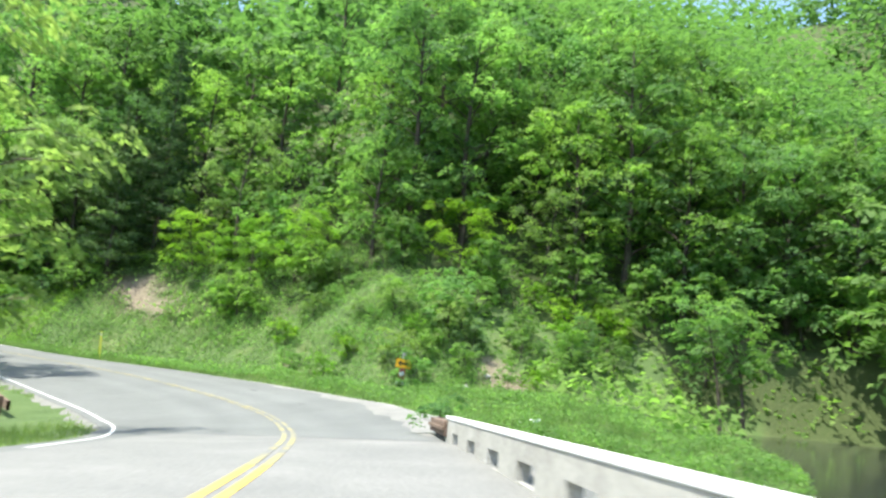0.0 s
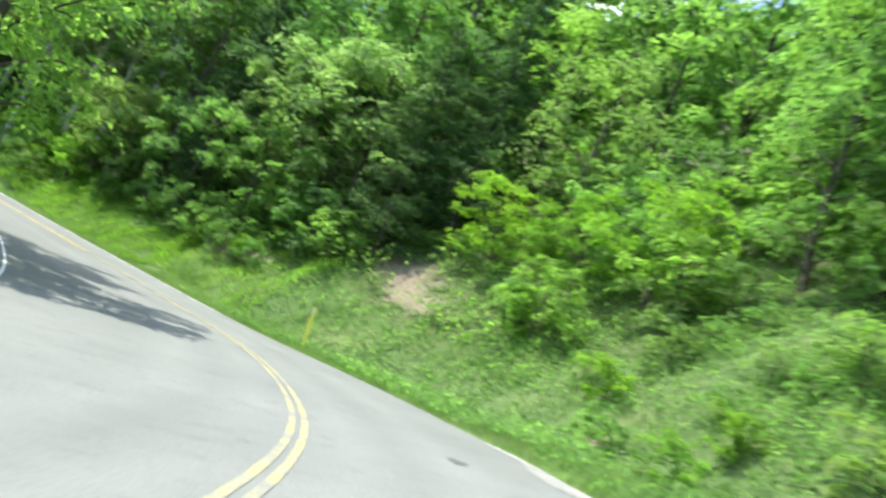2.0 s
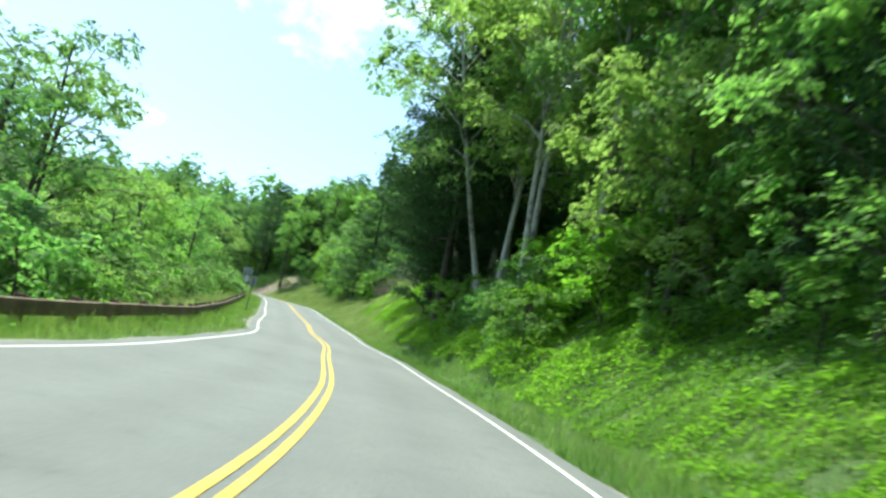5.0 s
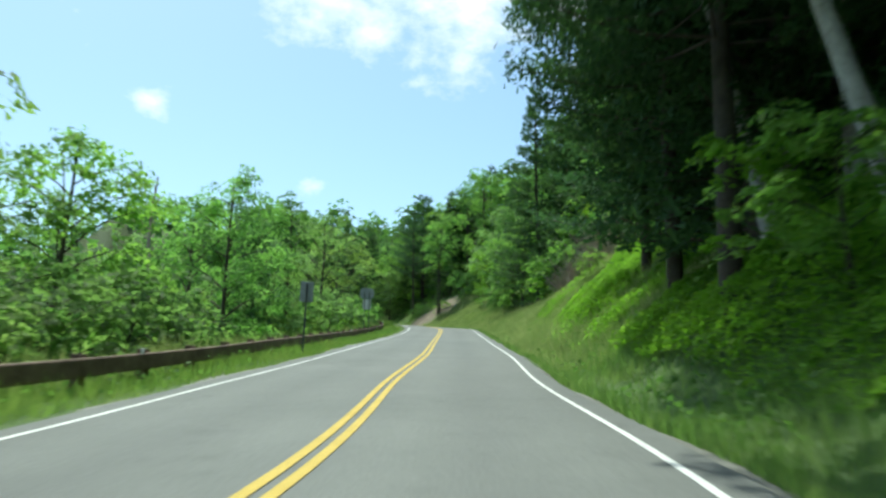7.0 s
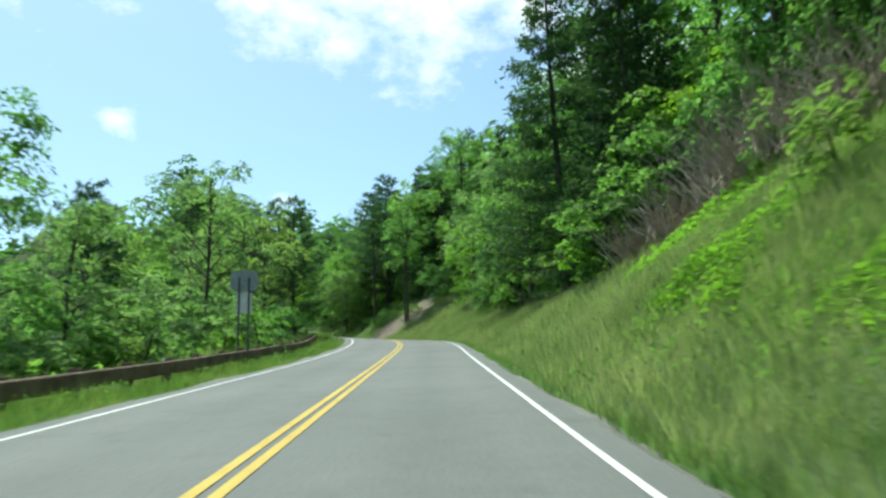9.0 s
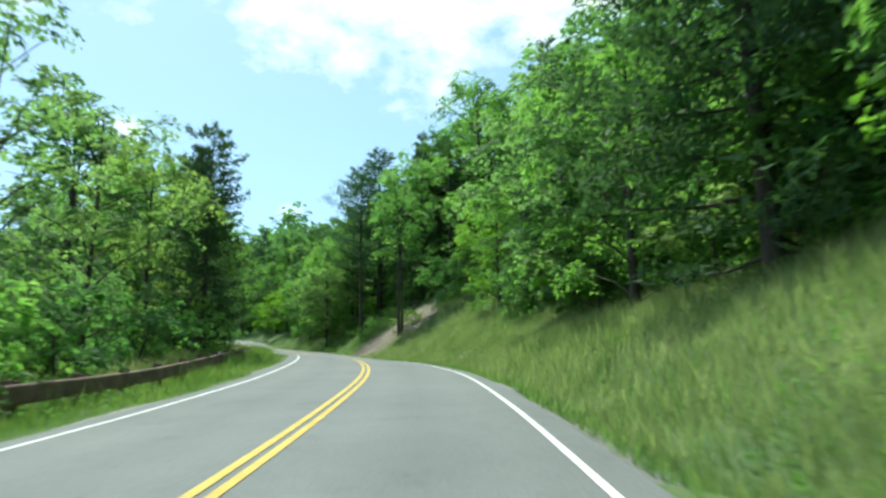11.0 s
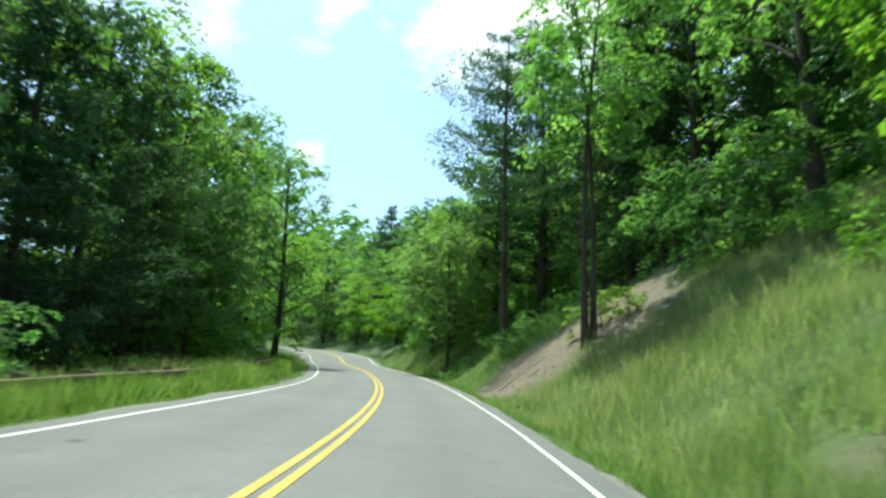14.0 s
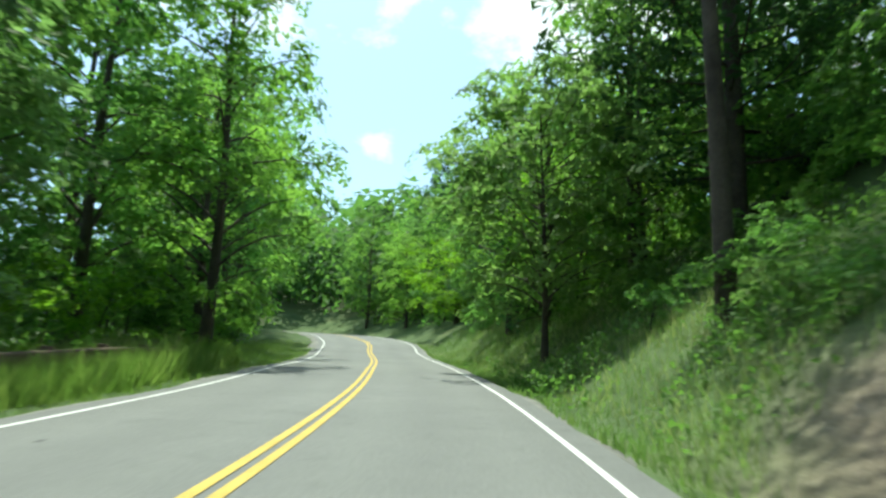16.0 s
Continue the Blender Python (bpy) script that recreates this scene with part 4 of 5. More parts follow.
def rows_left(lo, hi, d0, d1, gap, mix, size=(0.8, 1.15)):
    fresh(lo, hi, d0)
    s = lo
    while s < hi:
        for row, d in enumerate(np.arange(d0, d1, gap)):
            ss = s + RNG.uniform(-0.45, 0.45) * gap
            x, y, _, _, i = at_road(ss, 0)
            u = -(LANE + 0.4 + WIDE_L[i] + d + RNG.uniform(-0.4, 0.4) * gap)
            x, y = AXIS[i, 0] + RIGHT[i, 0] * u, AXIS[i, 1] + RIGHT[i, 1] * u
            if abs(nearest(x, y)[1][0]) > abs(u) - 1.5 and free(x, y, gap * 0.7):
                key = pick(mix)
                plant(BEHIND.get(key, key) if row else key, x, y, RNG.uniform(*size))
        s += gap


# trees that stand out, one by one
# round the outside of the bend
AT_BEND = [
    ("spray0", -23.6, 71.0, 0.8, 200), ("spray1", -17.4, 68.5, 0.8, 90), ("spray0", -13.0, 66.5, 0.95, 30), ("airy0", 8.5, 66.0, 0.8, 0), ("spray0", 1.0, 65.0, 0.9, 60),
    ("oak0", -6.5, 66.0, 0.9, 60), ("hemlock0", -31.5, 71.2, 1.0, 0), ("hemlock1", -29.0, 75.5, 1.15, 70), ("airy0", -36.0, 72.3, 1.35, 130), ("airy1", -20.5, 73.0, 1.15, 0),
    ("oak1", -33.5, 77.0, 1.15, 0), ("oak2", -26.0, 78.5, 1.2, 0), ("tall0", -39.0, 77.0, 1.2, 0), ("maple0", -39.5, 73.4, 1.25, 10),
]
# where the road straightens
PAST_BEND = [
    ("oak0", -43.0, 70.8, 0.72, 250), ("oak0", -48.5, 70.6, 0.8, 10), ("pale0", -58.0, 72.2, 1.6, 0), ("pale1", -63.0, 72.8, 1.6, 40),
    ("tall1", -53.0, 71.9, 1.15, 60), ("hemlock1", -49.5, 73.2, 1.15, 30), ("maple0", -43.5, 75.0, 1.15, 90),
    ("tall0", -45.0, 78.0, 1.45, 0), ("tall0", -52.0, 79.0, 1.5, 70), ("tall0", -60.0, 78.0, 1.5, 140), ("tall0", -66.5, 77.0, 1.4, 20), ("tall1", -37.0, 81.0, 1.35, 220), ("maple0", -56.5, 70.2, 0.8, 60),
]
# birches and conifers above the vine-covered bank
BIRCHES = [
    ("pale0", -70.0, 70.0, 1.5, 0), ("pale1", -71.0, 71.0, 1.55, 200), ("pale0", -75.0, 70.8, 1.45, 120), ("pale1", -78.6, 71.6, 1.6, 30), ("pale0", -81.6, 72.0, 1.6, 250),
    ("hemlock0", -89.0, 72.8, 1.15, 0), ("hemlock1", -83.5, 73.0, 1.2, 0), ("hemlock0", -88.5, 77.0, 1.3, 0), ("hemlock1", -93.0, 77.5, 1.3, 90), ("hemlock1", -94.0, 74.0, 1.15, 60),
    ("pale1", -65.0, 71.2, 1.55, 90), ("pale1", -84.5, 72.0, 1.45, 300), ("hemlock0", -84.0, 71.0, 1.15, 160),
    ("lacy0", -77.0, 46.2, 1.4, 0), ("airy1", -82.0, 45.0, 1.45, 140), ("oak1", -70.5, 46.0, 0.95, 60),
]
# along the straight climb
HALFWAY = [
    ("pine0", -163.7, 54.4, 0.82, 0), ("airy1", -156.3, 51.6, 1.12, 0), ("airy0", -160.5, 52.6, 0.95, 0), ("hemlock1", -140.5, 73.4, 1.22, 0), ("hemlock0", -134.5, 76.0, 1.25, 60),
    ("hemlock1", -142.0, 79.5, 1.3, 0), ("lacy0", -149.0, 50.8, 1.2, 0), ("oak2", -103.8, 52.4, 0.7, 0), ("oak1", -116.5, 49.0, 0.9, 30), ("oak2", -121.5, 49.8, 0.86, 90),
    ("airy1", -127.0, 51.0, 0.78, 150), ("oak0", -111.5, 48.2, 0.92, 240),
]
# round the bare slope and past it
AT_SCAR = [
    ("stem0", -195.8, 63.9, 1.0, 250), ("stem0", -196.2, 64.4, 0.9, 70), ("pine1", -200.5, 73.5, 1.1, 0), ("tall1", -204.5, 69.5, 1.0, 50), ("hemlock1", -208.5, 66.5, 1.05, 10),
    ("maple0", -222.0, 54.4, 0.9, 30), ("oak2", -229.5, 53.5, 0.9, 200), ("tall0", -226.0, 57.5, 0.95, 200),
    ("pine0", -210.2, 68.5, 1.2, 0), ("airy1", -231.0, 57.5, 1.3, 100), ("spray1", -187.0, 75.8, 0.95, 20), ("oak1", -191.5, 74.6, 0.75, 80), ("spray0", -182.0, 73.0, 1.0, 200),
    ("oak0", -184.5, 75.5, 0.8, 0), ("oak0", -237.0, 50.5, 0.85, 80), ("hemlock0", -171.0, 52.0, 0.8, 20), ("pine1", -176.0, 50.4, 0.85, 90), ("hemlock1", -181.5, 47.6, 0.85, 0), ("hemlock0", -187.0, 47.0, 0.9, 40), ("pine0", -192.0, 45.6, 0.95, 10), ("hemlock1", -197.5, 44.2, 0.85, 70),
]
for key, a, b, c, d in AT_BEND + PAST_BEND + BIRCHES + HALFWAY + AT_SCAR:
    free(a, b, 4.0)
    plant(key, a, b, c, d)
plant("pale0", -66.0, 70.3, 1.15, 0, tip=(-17, 0))
plant("stem0", -60.0, 72.0, 1.2, 0, thick=1.6)
plant("pale0", -77.5, 70.6, 1.5, 0, tip=(14, 0))
plant("pale1", -82.5, 70.4, 1.4, 0, tip=(9, -3))
plant("hemlock2", -90.0, 70.6, 1.15, 40)
plant("hemlock2", -86.2, 69.4, 1.1, 10)
plant("hemlock3", -97.0, 71.8, 1.1, 100)
plant("hemlock3", -94.6, 72.6, 1.15, 30)
plant("hemlock2", -80.6, 68.8, 1.2, 75)
plant("pine2", -211.4, 59.4, 1.1, 20)
plant("pine0", -223.5, 61.0, 1.4, 80, thick=1.25)
plant("tall0", -222.0, 41.2, 1.0, 40)
# pale maple in a dark conifer's place, its lighter leaves standing in for haze
plant("maple0", -205.0, 43.0, 0.95, 10)
# trees inside the bend, whose shade falls on the road
plant("airy1", -14.0, 19.5, 1.1, 40)
plant("tall0", -28.5, 42.3, 0.95)
plant("tall1", -35.2, 44.7, 1.0)
plant("airy0", -48.5, 47.6, 1.1)
WALL = [("oak0", -149.5, 73.0, 0.78), ("oak1", -154.0, 74.5, 0.9), ("oak1", -160.5, 73.2, 0.72), ("hemlock0", -163.5, 75.0, 0.85), ("hemlock1", -168.0, 73.8, 0.9), ("oak1", -167.0, 77.0, 0.8), ("oak1", -174.0, 72.8, 0.7), ("oak2", -179.0, 71.6, 0.68)]
for key, a, b, c in WALL:
    free(a, b, 3.0)
    plant(key, a, b, c)
# the wooded side: full trees at its edge, plainer ones behind them
EDGE = [("oak0", 3), ("oak1", 3), ("oak2", 3), ("tall0", 1.5), ("tall1", 1.5), ("spray0", 1), ("spray1", 1), ("airy0", 0.8), ("pine0", 0.6)]
DEEP = [("wood0", 1), ("wood1", 1)]
rows_right(26, 50, 19.0, 29, 6.0, EDGE, (0.9, 1.2))
rows_right(50, 100, 9.5, 17, 5.5, EDGE, (1.1, 1.5))
rows_right(100, 115, 10.5, 16, 5.0, [("tall0", 3), ("tall1", 3), ("oak0", 2), ("pine1", 1.2)], (1.05, 1.35))
rows_right(128, 172, 12.5, 20, 5.5, EDGE)
rows_right(172, 206, 10.5, 19, 5.0, [("oak0", 3), ("oak1", 3), ("oak2", 3), ("tall0", 2), ("tall1", 2), ("pine0", 1)], (1.05, 1.35))
rows_right(115, 130, 9.0, 16, 5.5, [("hemlock0", 1), ("hemlock1", 1), ("tall0", 1)], (1.0, 1.2))
rows_right(206, 228, 15.5, 22, 5.5, [("oak0", 2), ("oak2", 2), ("spray1", 1), ("pine0", 1)], (0.95, 1.2))
rows_right(228, 248, 12.0, 20, 5.5, [("pine1", 1), ("oak0", 2), ("tall0", 1), ("oak2", 1)], (1.0, 1.3))
rows_right(268, 345, 5.2, 12, 5.5, EDGE + [("pine1", 2)])
for j, a in enumerate(range(-9, 44, 5)):
    for b in (67.5, 73.5):
        if free(a + 2.0 * (b > 70), b + j % 3, 3.0):
            plant(("oak0", "tall1", "oak2", "oak1")[j % 4], a + 2.0 * (b > 70), b + j % 3, 1.2 + 0.1 * (j % 3))
for j, a in enumerate(range(-24, 44, 5)):
    if free(a, 80.5 + j % 3, 3.0):
        plant(("tall2", "oak3", "tall3", "oak5")[j % 4], a, 80.5 + j % 3, 1.25 + 0.1 * (j % 3))
rows_right(26, 60, 30, 70, 7.5, DEEP, (1.35, 1.7))
rows_right(50, 130, 17, 38, 8.5, DEEP, (1.25, 1.65))
rows_right(130, 345, 18, 36, 9.0, DEEP, (0.95, 1.3))
# the valley side
LOW = [("airy0", 3), ("airy1", 3), ("oak0", 1), ("pale1", 1), ("spray0", 0.6)]
rows_left(78, 122, 13, 24, 6.5, LOW, (0.7, 0.95))
rows_left(122, 172, 11, 24, 6.0, LOW, (0.7, 0.95))
rows_left(176, 205, 12.0, 19, 6.5, [("oak0", 2), ("pine0", 2), ("airy1", 2)], (0.75, 0.95))
rows_left(212, 237, 10.0, 17, 5.6, [("oak0", 1), ("oak1", 1), ("tall0", 2), ("tall1", 2), ("airy0", 1)], (1.1, 1.3))
rows_left(237, 345, 8.2, 15, 6.2, [("oak0", 1), ("oak1", 1), ("tall0", 2), ("tall1", 2), ("airy0", 1)], (1.15, 1.35))
rows_left(80, 212, 22, 36, 10.0, DEEP, (0.7, 1.0))


def edge_bushes(side, lo, hi, gap, d0, d1, size):
    """Bushes that close the wood's edge down to the ground."""
    fresh(lo, hi, d0, 5 + side)
    s = lo
    while s < hi:
        i = int(np.argmin(np.abs(ALONG - START - s - RNG.uniform(-0.4, 0.4) * gap)))
        u = side * (LANE + 0.4 + (WIDE_R if side > 0 else WIDE_L)[i] + RNG.uniform(d0, d1))
        x, y = AXIS[i, 0] + RIGHT[i, 0] * u, AXIS[i, 1] + RIGHT[i, 1] * u
        if not open_ground(x, y) and bare_at(x, y)[0] < 0.2:
            plant("thicket%d" % RNG.integers(0, 2), float(x), float(y), RNG.uniform(*size))
        s += gap


edge_bushes(1, 62, 100, 3.4, 8.5, 11, (0.7, 1.05))
edge_bushes(1, 98, 114, 2.4, 3.0, 4.6, (0.45, 0.7))
edge_bushes(1, 74, 99, 2.7, 5.8, 7.8, (0.4, 0.65))
edge_bushes(1, 228, 248, 3.2, 8.6, 10.0, (0.5, 0.8))
edge_bushes(1, 128, 170, 4.5, 11.0, 13, (0.7, 1.1))
edge_bushes(1, 166, 206, 2.6, 7.4, 9.4, (0.7, 1.15))
edge_bushes(1, 170, 206, 3.4, 10, 12, (0.9, 1.4))
edge_bushes(1, 206, 226, 3.0, 10.8, 13.0, (0.4, 0.75))
edge_bushes(1, 250, 268, 3.2, 9.5, 12.0, (0.7, 1.1))
edge_bushes(1, 268, 330, 3.6, 5.0, 7.0, (0.7, 1.1))
edge_bushes(-1, 84, 175, 3.4, 7.5, 11.5, (0.6, 1.0))
edge_bushes(-1, 172, 208, 3.8, 9.5, 12, (0.7, 1.1))
edge_bushes(-1, 206, 238, 3.8, 10.5, 13.0, (0.7, 1.2))
edge_bushes(-1, 238, 300, 3.6, 8.0, 10.5, (0.7, 1.2))
for a, b, c in ((-36.5, 70.2, 0.9), (-39.5, 71.0, 1.0), (-33.5, 69.6, 0.8), (-42.0, 69.6, 0.6), (-17, 64.2, 0.8), (-11.5, 64.5, 0.9), (-4, 64.0, 0.8), (3.5, 63.8, 0.9), (11.0, 64.5, 1.0), (17.0, 65.0, 1.0), (22.0, 64.0, 1.1), (14.0, 62.8, 0.7), (-15, 68.5, 0.9), (-11, 69.5, 1.0), (-7.5, 70, 0.9), (-17, 72, 1.1), (-12.5, 73, 1.2), (-5.5, 73.5, 1.1), (-19.5, 75.5, 1.2), (-9, 77, 1.3), (-22, 78, 1.2), (-15, 79, 1.3), (-1, 69, 1.0), (-2.5, 77, 1.3), (19.0, 66.4, 1.2), (23.5, 67.0, 1.3), (27.5, 66.5, 1.2), (31.5, 67.5, 1.3), (35.5, 67.0, 1.3), (39.5, 68.0, 1.3)):
    plant("thicket%d" % (int(a) % 2), a, b, c)
# an open crown leaning out from the bank along the straight climb
plant("airy1", -158.5, 73.0, 1.1, 0, tip=(5, 0))


# ---- low growth ----
def along_bank(n, lo, hi, d0, d1, side, power=1.0):
    """Random places beside the road: x, y, and the distance beyond the paving."""
    s = RNG.uniform(lo, hi, n) + START
    d = d0 + (d1 - d0) * RNG.uniform(0, 1, n) ** power
    e = side * (LANE + 0.4 + np.interp(s, ALONG, WIDE_R if side > 0 else WIDE_L) + d)
    x = np.interp(s, ALONG, AXIS[:, 0]) + np.interp(s, ALONG, RIGHT[:, 0]) * e
    y = np.interp(s, ALONG, AXIS[:, 1]) + np.interp(s, ALONG, RIGHT[:, 1]) * e
    return x, y, d


def blades(n, lo, hi, d0, d1, side, tall, power=1.0, keep_bare=True):
    x, y, d = along_bank(n, lo, hi, d0, d1, side, power)
    ok = (RNG.uniform(0, 1, n) > bare_at(x, y) * 1.25) & (ground(x, y) > -2.65)
    ok &= RNG.uniform(0, 1, n) < 0.75 + 0.35 * bumps(x, y, 1.6, 3.0)
    x, y, d = x[ok], y[ok], d[ok]
    n = len(x)
    z = ground(x, y)
    h = tall * RNG.uniform(0.5, 1.25, n) * (1 + 0.35 * bumps(x, y, 2.2, 1.0)) * np.clip(0.35 + d * 0.5, 0.35, 1)
    ang = RNG.uniform(0, 2 * np.pi, n)
    w = RNG.uniform(0.007, 0.017, n) * (0.6 + tall)
    lean = RNG.normal(size=(n, 2)) * (h * 0.35)[:, None]
    a = np.column_stack([x - np.cos(ang) * w, y - np.sin(ang) * w, z - 0.05])
    b = np.column_stack([x + np.cos(ang) * w, y + np.sin(ang) * w, z - 0.05])
    c = np.column_stack([x + lean[:, 0], y + lean[:, 1], z + h])
    return np.stack([a, b, c], 1).reshape(-1, 3), np.arange(3 * n).reshape(-1, 3)


fresh(3, 1)
right_grass = joined([blades(14000, 14, 44, 0.6, 18, 1, 0.75), blades(52000, 24, 72, 0.2, 20, 1, 0.5), blades(50000, 60, 130, 0.2, 5, 1, 0.42, 1.3), blades(60000, 118, 215, 0.2, 7, 1, 0.42, 1.2), blades(50000, 205, 290, 0.2, 8, 1, 0.36, 1.3)])
tagged(new("bank_grass", mesh_from("bank_grass", *right_grass, GRASS)), "tall rough grass with dry tips on the roadside bank", "grass", kind="stuff")
fresh(3, 2)
dry = joined([blades(24000, 122, 150, 0.5, 6, 1, 0.55), blades(5000, 122, 147, 5.0, 12, 1, 0.6), blades(20000, 145, 166, 1.0, 12, 1, 0.6), blades(130000, 150, 232, 0.6, 12, 1, 0.52, 1.15), blades(5000, 36, 60, 1, 14, 1, 0.4), blades(9000, 60, 84, 0.8, 11, 1, 0.4), blades(10000, 236, 280, 1.0, 6, 1, 0.42), blades(34000, 50, 262, 3.3, 8, -1, 0.7), blades(46000, 110, 262, 3.3, 6.2, -1, 0.8)])
tagged(new("dry_grass", mesh_from("dry_grass", *dry, DRY_GRASS)), "pale half-dry grass swept over the steep bank", "grass", kind="stuff")
fresh(3, 3)
left_grass = joined([blades(18000, 70, 226, 1.4, 3.6, -1, 0.45), blades(14000, 10, 80, 0.2, 7, -1, 0.35), blades(60000, 70, 200, 0.2, 4.5, -1, 0.32), blades(36000, 195, 290, 0.2, 5, -1, 0.28), blades(16000, 208, 262, 1.5, 2.5, -1, 0.62), blades(24000, 194, 262, 1.3, 2.8, -1, 0.7), blades(24000, 76, 200, 3.4, 11, -1, 0.6)])
tagged(new("verge_grass", mesh_from("verge_grass", *left_grass, GRASS)), "green verge grass round the guardrail", "grass", kind="stuff")


def carpet(n, lo, hi, d0, d1, side, size, mound, power=1.0):
    """Leaves of low growth lying in mounds over the land."""
    x, y, d = along_bank(n, lo, hi, d0, d1, side, power)
    ok = (RNG.uniform(0, 1, n) > bare_at(x, y) * 0.95) & (ground(x, y) > -2.65)
    x, y = x[ok], y[ok]
    swell = np.clip(0.5 + 0.8 * bumps(x, y, 2.4, 5.0) + 0.3 * bumps(x, y, 0.9, 2.0), 0.0, 1.6)
    z = ground(x, y) + mound * swell * RNG.uniform(0.55, 1.05, len(x)) + 0.03
    nor = RNG.normal(size=(len(x), 3)) * 0.5 + np.array([0, -0.25, 0.9])
    return leaves(RNG, np.column_stack([x, y, z]), nor, size, 0.8)


fresh(3, 4)
vines = joined([carpet(95000, 81, 128, 2.0, 9, 1, 0.115, 0.9), carpet(9000, 72, 84, 3.5, 10, 1, 0.13, 0.6), carpet(130000, 122, 150, 2.8, 10.5, 1, 0.1, 0.8, 0.9), carpet(5000, 145, 160, 5.0, 11, 1, 0.16, 0.5)])
tagged(new("vine_cover", mesh_from("vine_cover", *vines, LEAF_BRIGHT)), "bright green vines in mounds over the bank", "vines", kind="stuff")
fresh(3, 5)
under = joined([carpet(20000, 60, 128, 9.0, 20, 1, 0.3, 2.0, 0.9), carpet(16000, 128, 172, 10.5, 22, 1, 0.3, 1.6, 0.9), carpet(20000, 166, 206, 6.6, 18, 1, 0.26, 1.9), carpet(13000, 196, 250, 11.5, 24, 1, 0.28, 1.5), carpet(9000, 206, 232, 8.6, 12.0, 1, 0.16, 0.7), carpet(10000, 248, 268, 9.5, 20, 1, 0.3, 1.5), carpet(20000, 266, 320, 5.5, 20, 1, 0.3, 1.5), carpet(16000, -20, 50, 17, 46, 1, 0.5, 1.6), carpet(20000, 80, 300, 5.0, 20, -1, 0.3, 1.3)])
tagged(new("undergrowth", mesh_from("undergrowth", *under, LEAF)), "dense green undergrowth below the trees", "undergrowth", kind="stuff")


def shrubs(n, lo, hi, d0, d1, side, size, mix):
    x, y, d = along_bank(n, lo, hi, d0, d1, side)
    for a, b in zip(x, y):
        if free(float(a), float(b), 1.2):
            plant(pick(mix), float(a), float(b), RNG.uniform(*size))


fresh(3, 6)
shrubs(26, 44, 66, 9, 16, 1, (0.4, 0.9), [("shrub0", 2), ("shrub1", 1), ("shrub2", 1)])
for j in range(80):
    a, b = RNG.uniform(-20, 14), RNG.uniform(56.0, 65.5)
    if (a > -7 or b > 63.5) and free(a, b, 1.3):
        plant(("shrub0", "shrub1", "shrub2", "thicket0", "thicket1")[j % 5], a, b, RNG.uniform(0.45, 0.8) * (1.7 if j % 5 < 3 else 0.8))
for j in range(30):
    a, b = RNG.uniform(-11, 9), RNG.uniform(52.5, 58.5)
    if free(a, b, 1.4):
        plant(("shrub0", "shrub2", "shrub0", "shrub1")[j % 4], a, b, RNG.uniform(0.4, 0.85))
shrubs(26, 76, 98, 6.5, 10, 1, (0.6, 1.2), [("shrub0", 2), ("shrub1", 1), ("shrub2", 1)])
shrubs(30, 95, 118, 4.0, 9, 1, (0.7, 1.5), [("shrub0", 1), ("shrub1", 2)])
shrubs(14, 124, 148, 5.6, 10, 1, (0.4, 0.8), [("shrub0", 2), ("shrub2", 1)])
shrubs(30, 130, 206, 8.0, 14, 1, (0.6, 1.4), [("shrub0", 2), ("shrub1", 1), ("shrub2", 1)])
shrubs(44, 166, 206, 5.8, 9.5, 1, (0.8, 1.7), [("shrub0", 3), ("shrub1", 1), ("shrub2", 1)])
shrubs(22, 208, 230, 7.4, 9.8, 1, (0.3, 0.6), [("shrub0", 2), ("shrub1", 1)])
shrubs(22, 241, 254, 3.0, 8, 1, (0.3, 0.55), [("shrub0", 2), ("shrub2", 1)])
shrubs(26, 252, 300, 3.5, 9, 1, (0.35, 0.7), [("shrub0", 2), ("shrub1", 1)])
shrubs(40, 84, 172, 4.5, 11, -1, (0.7, 1.4), [("shrub0", 1), ("shrub2", 2)])
shrubs(30, 172, 300, 4.0, 9, -1, (0.6, 1.2), [("shrub0", 2), ("shrub1", 1)])


# ---- far woods ----
def woods_over(n, xr, yr, keep, size, leaf, per):
    x, y = RNG.uniform(*xr, n), RNG.uniform(*yr, n)
    i, u, _ = nearest(x, y)
    ok = keep(x, y, u)
    x, y = x[ok], y[ok]
    z = ground(x, y)
    n = len(x)
    scale = size * RNG.uniform(0.7, 1.3, n)
    d = ball_points(RNG, n * per).reshape(n, per, 3)
    d[:, :, 2] = np.abs(d[:, :, 2]) * 1.5
    p = np.column_stack([x, y, z])[:, None] + (d * np.array([0.55, 0.55, 0.75]) + np.array([0, 0, 0.15])) * scale[:, None, None] * RNG.uniform(0.7, 1.05, (n, per, 1))
    nor = d * 0.8 + RNG.normal(size=d.shape) * 0.4 + np.array([0, 0, 0.4])
    return leaves(RNG, p.reshape(-1, 3), nor.reshape(-1, 3), leaf, 0.8)


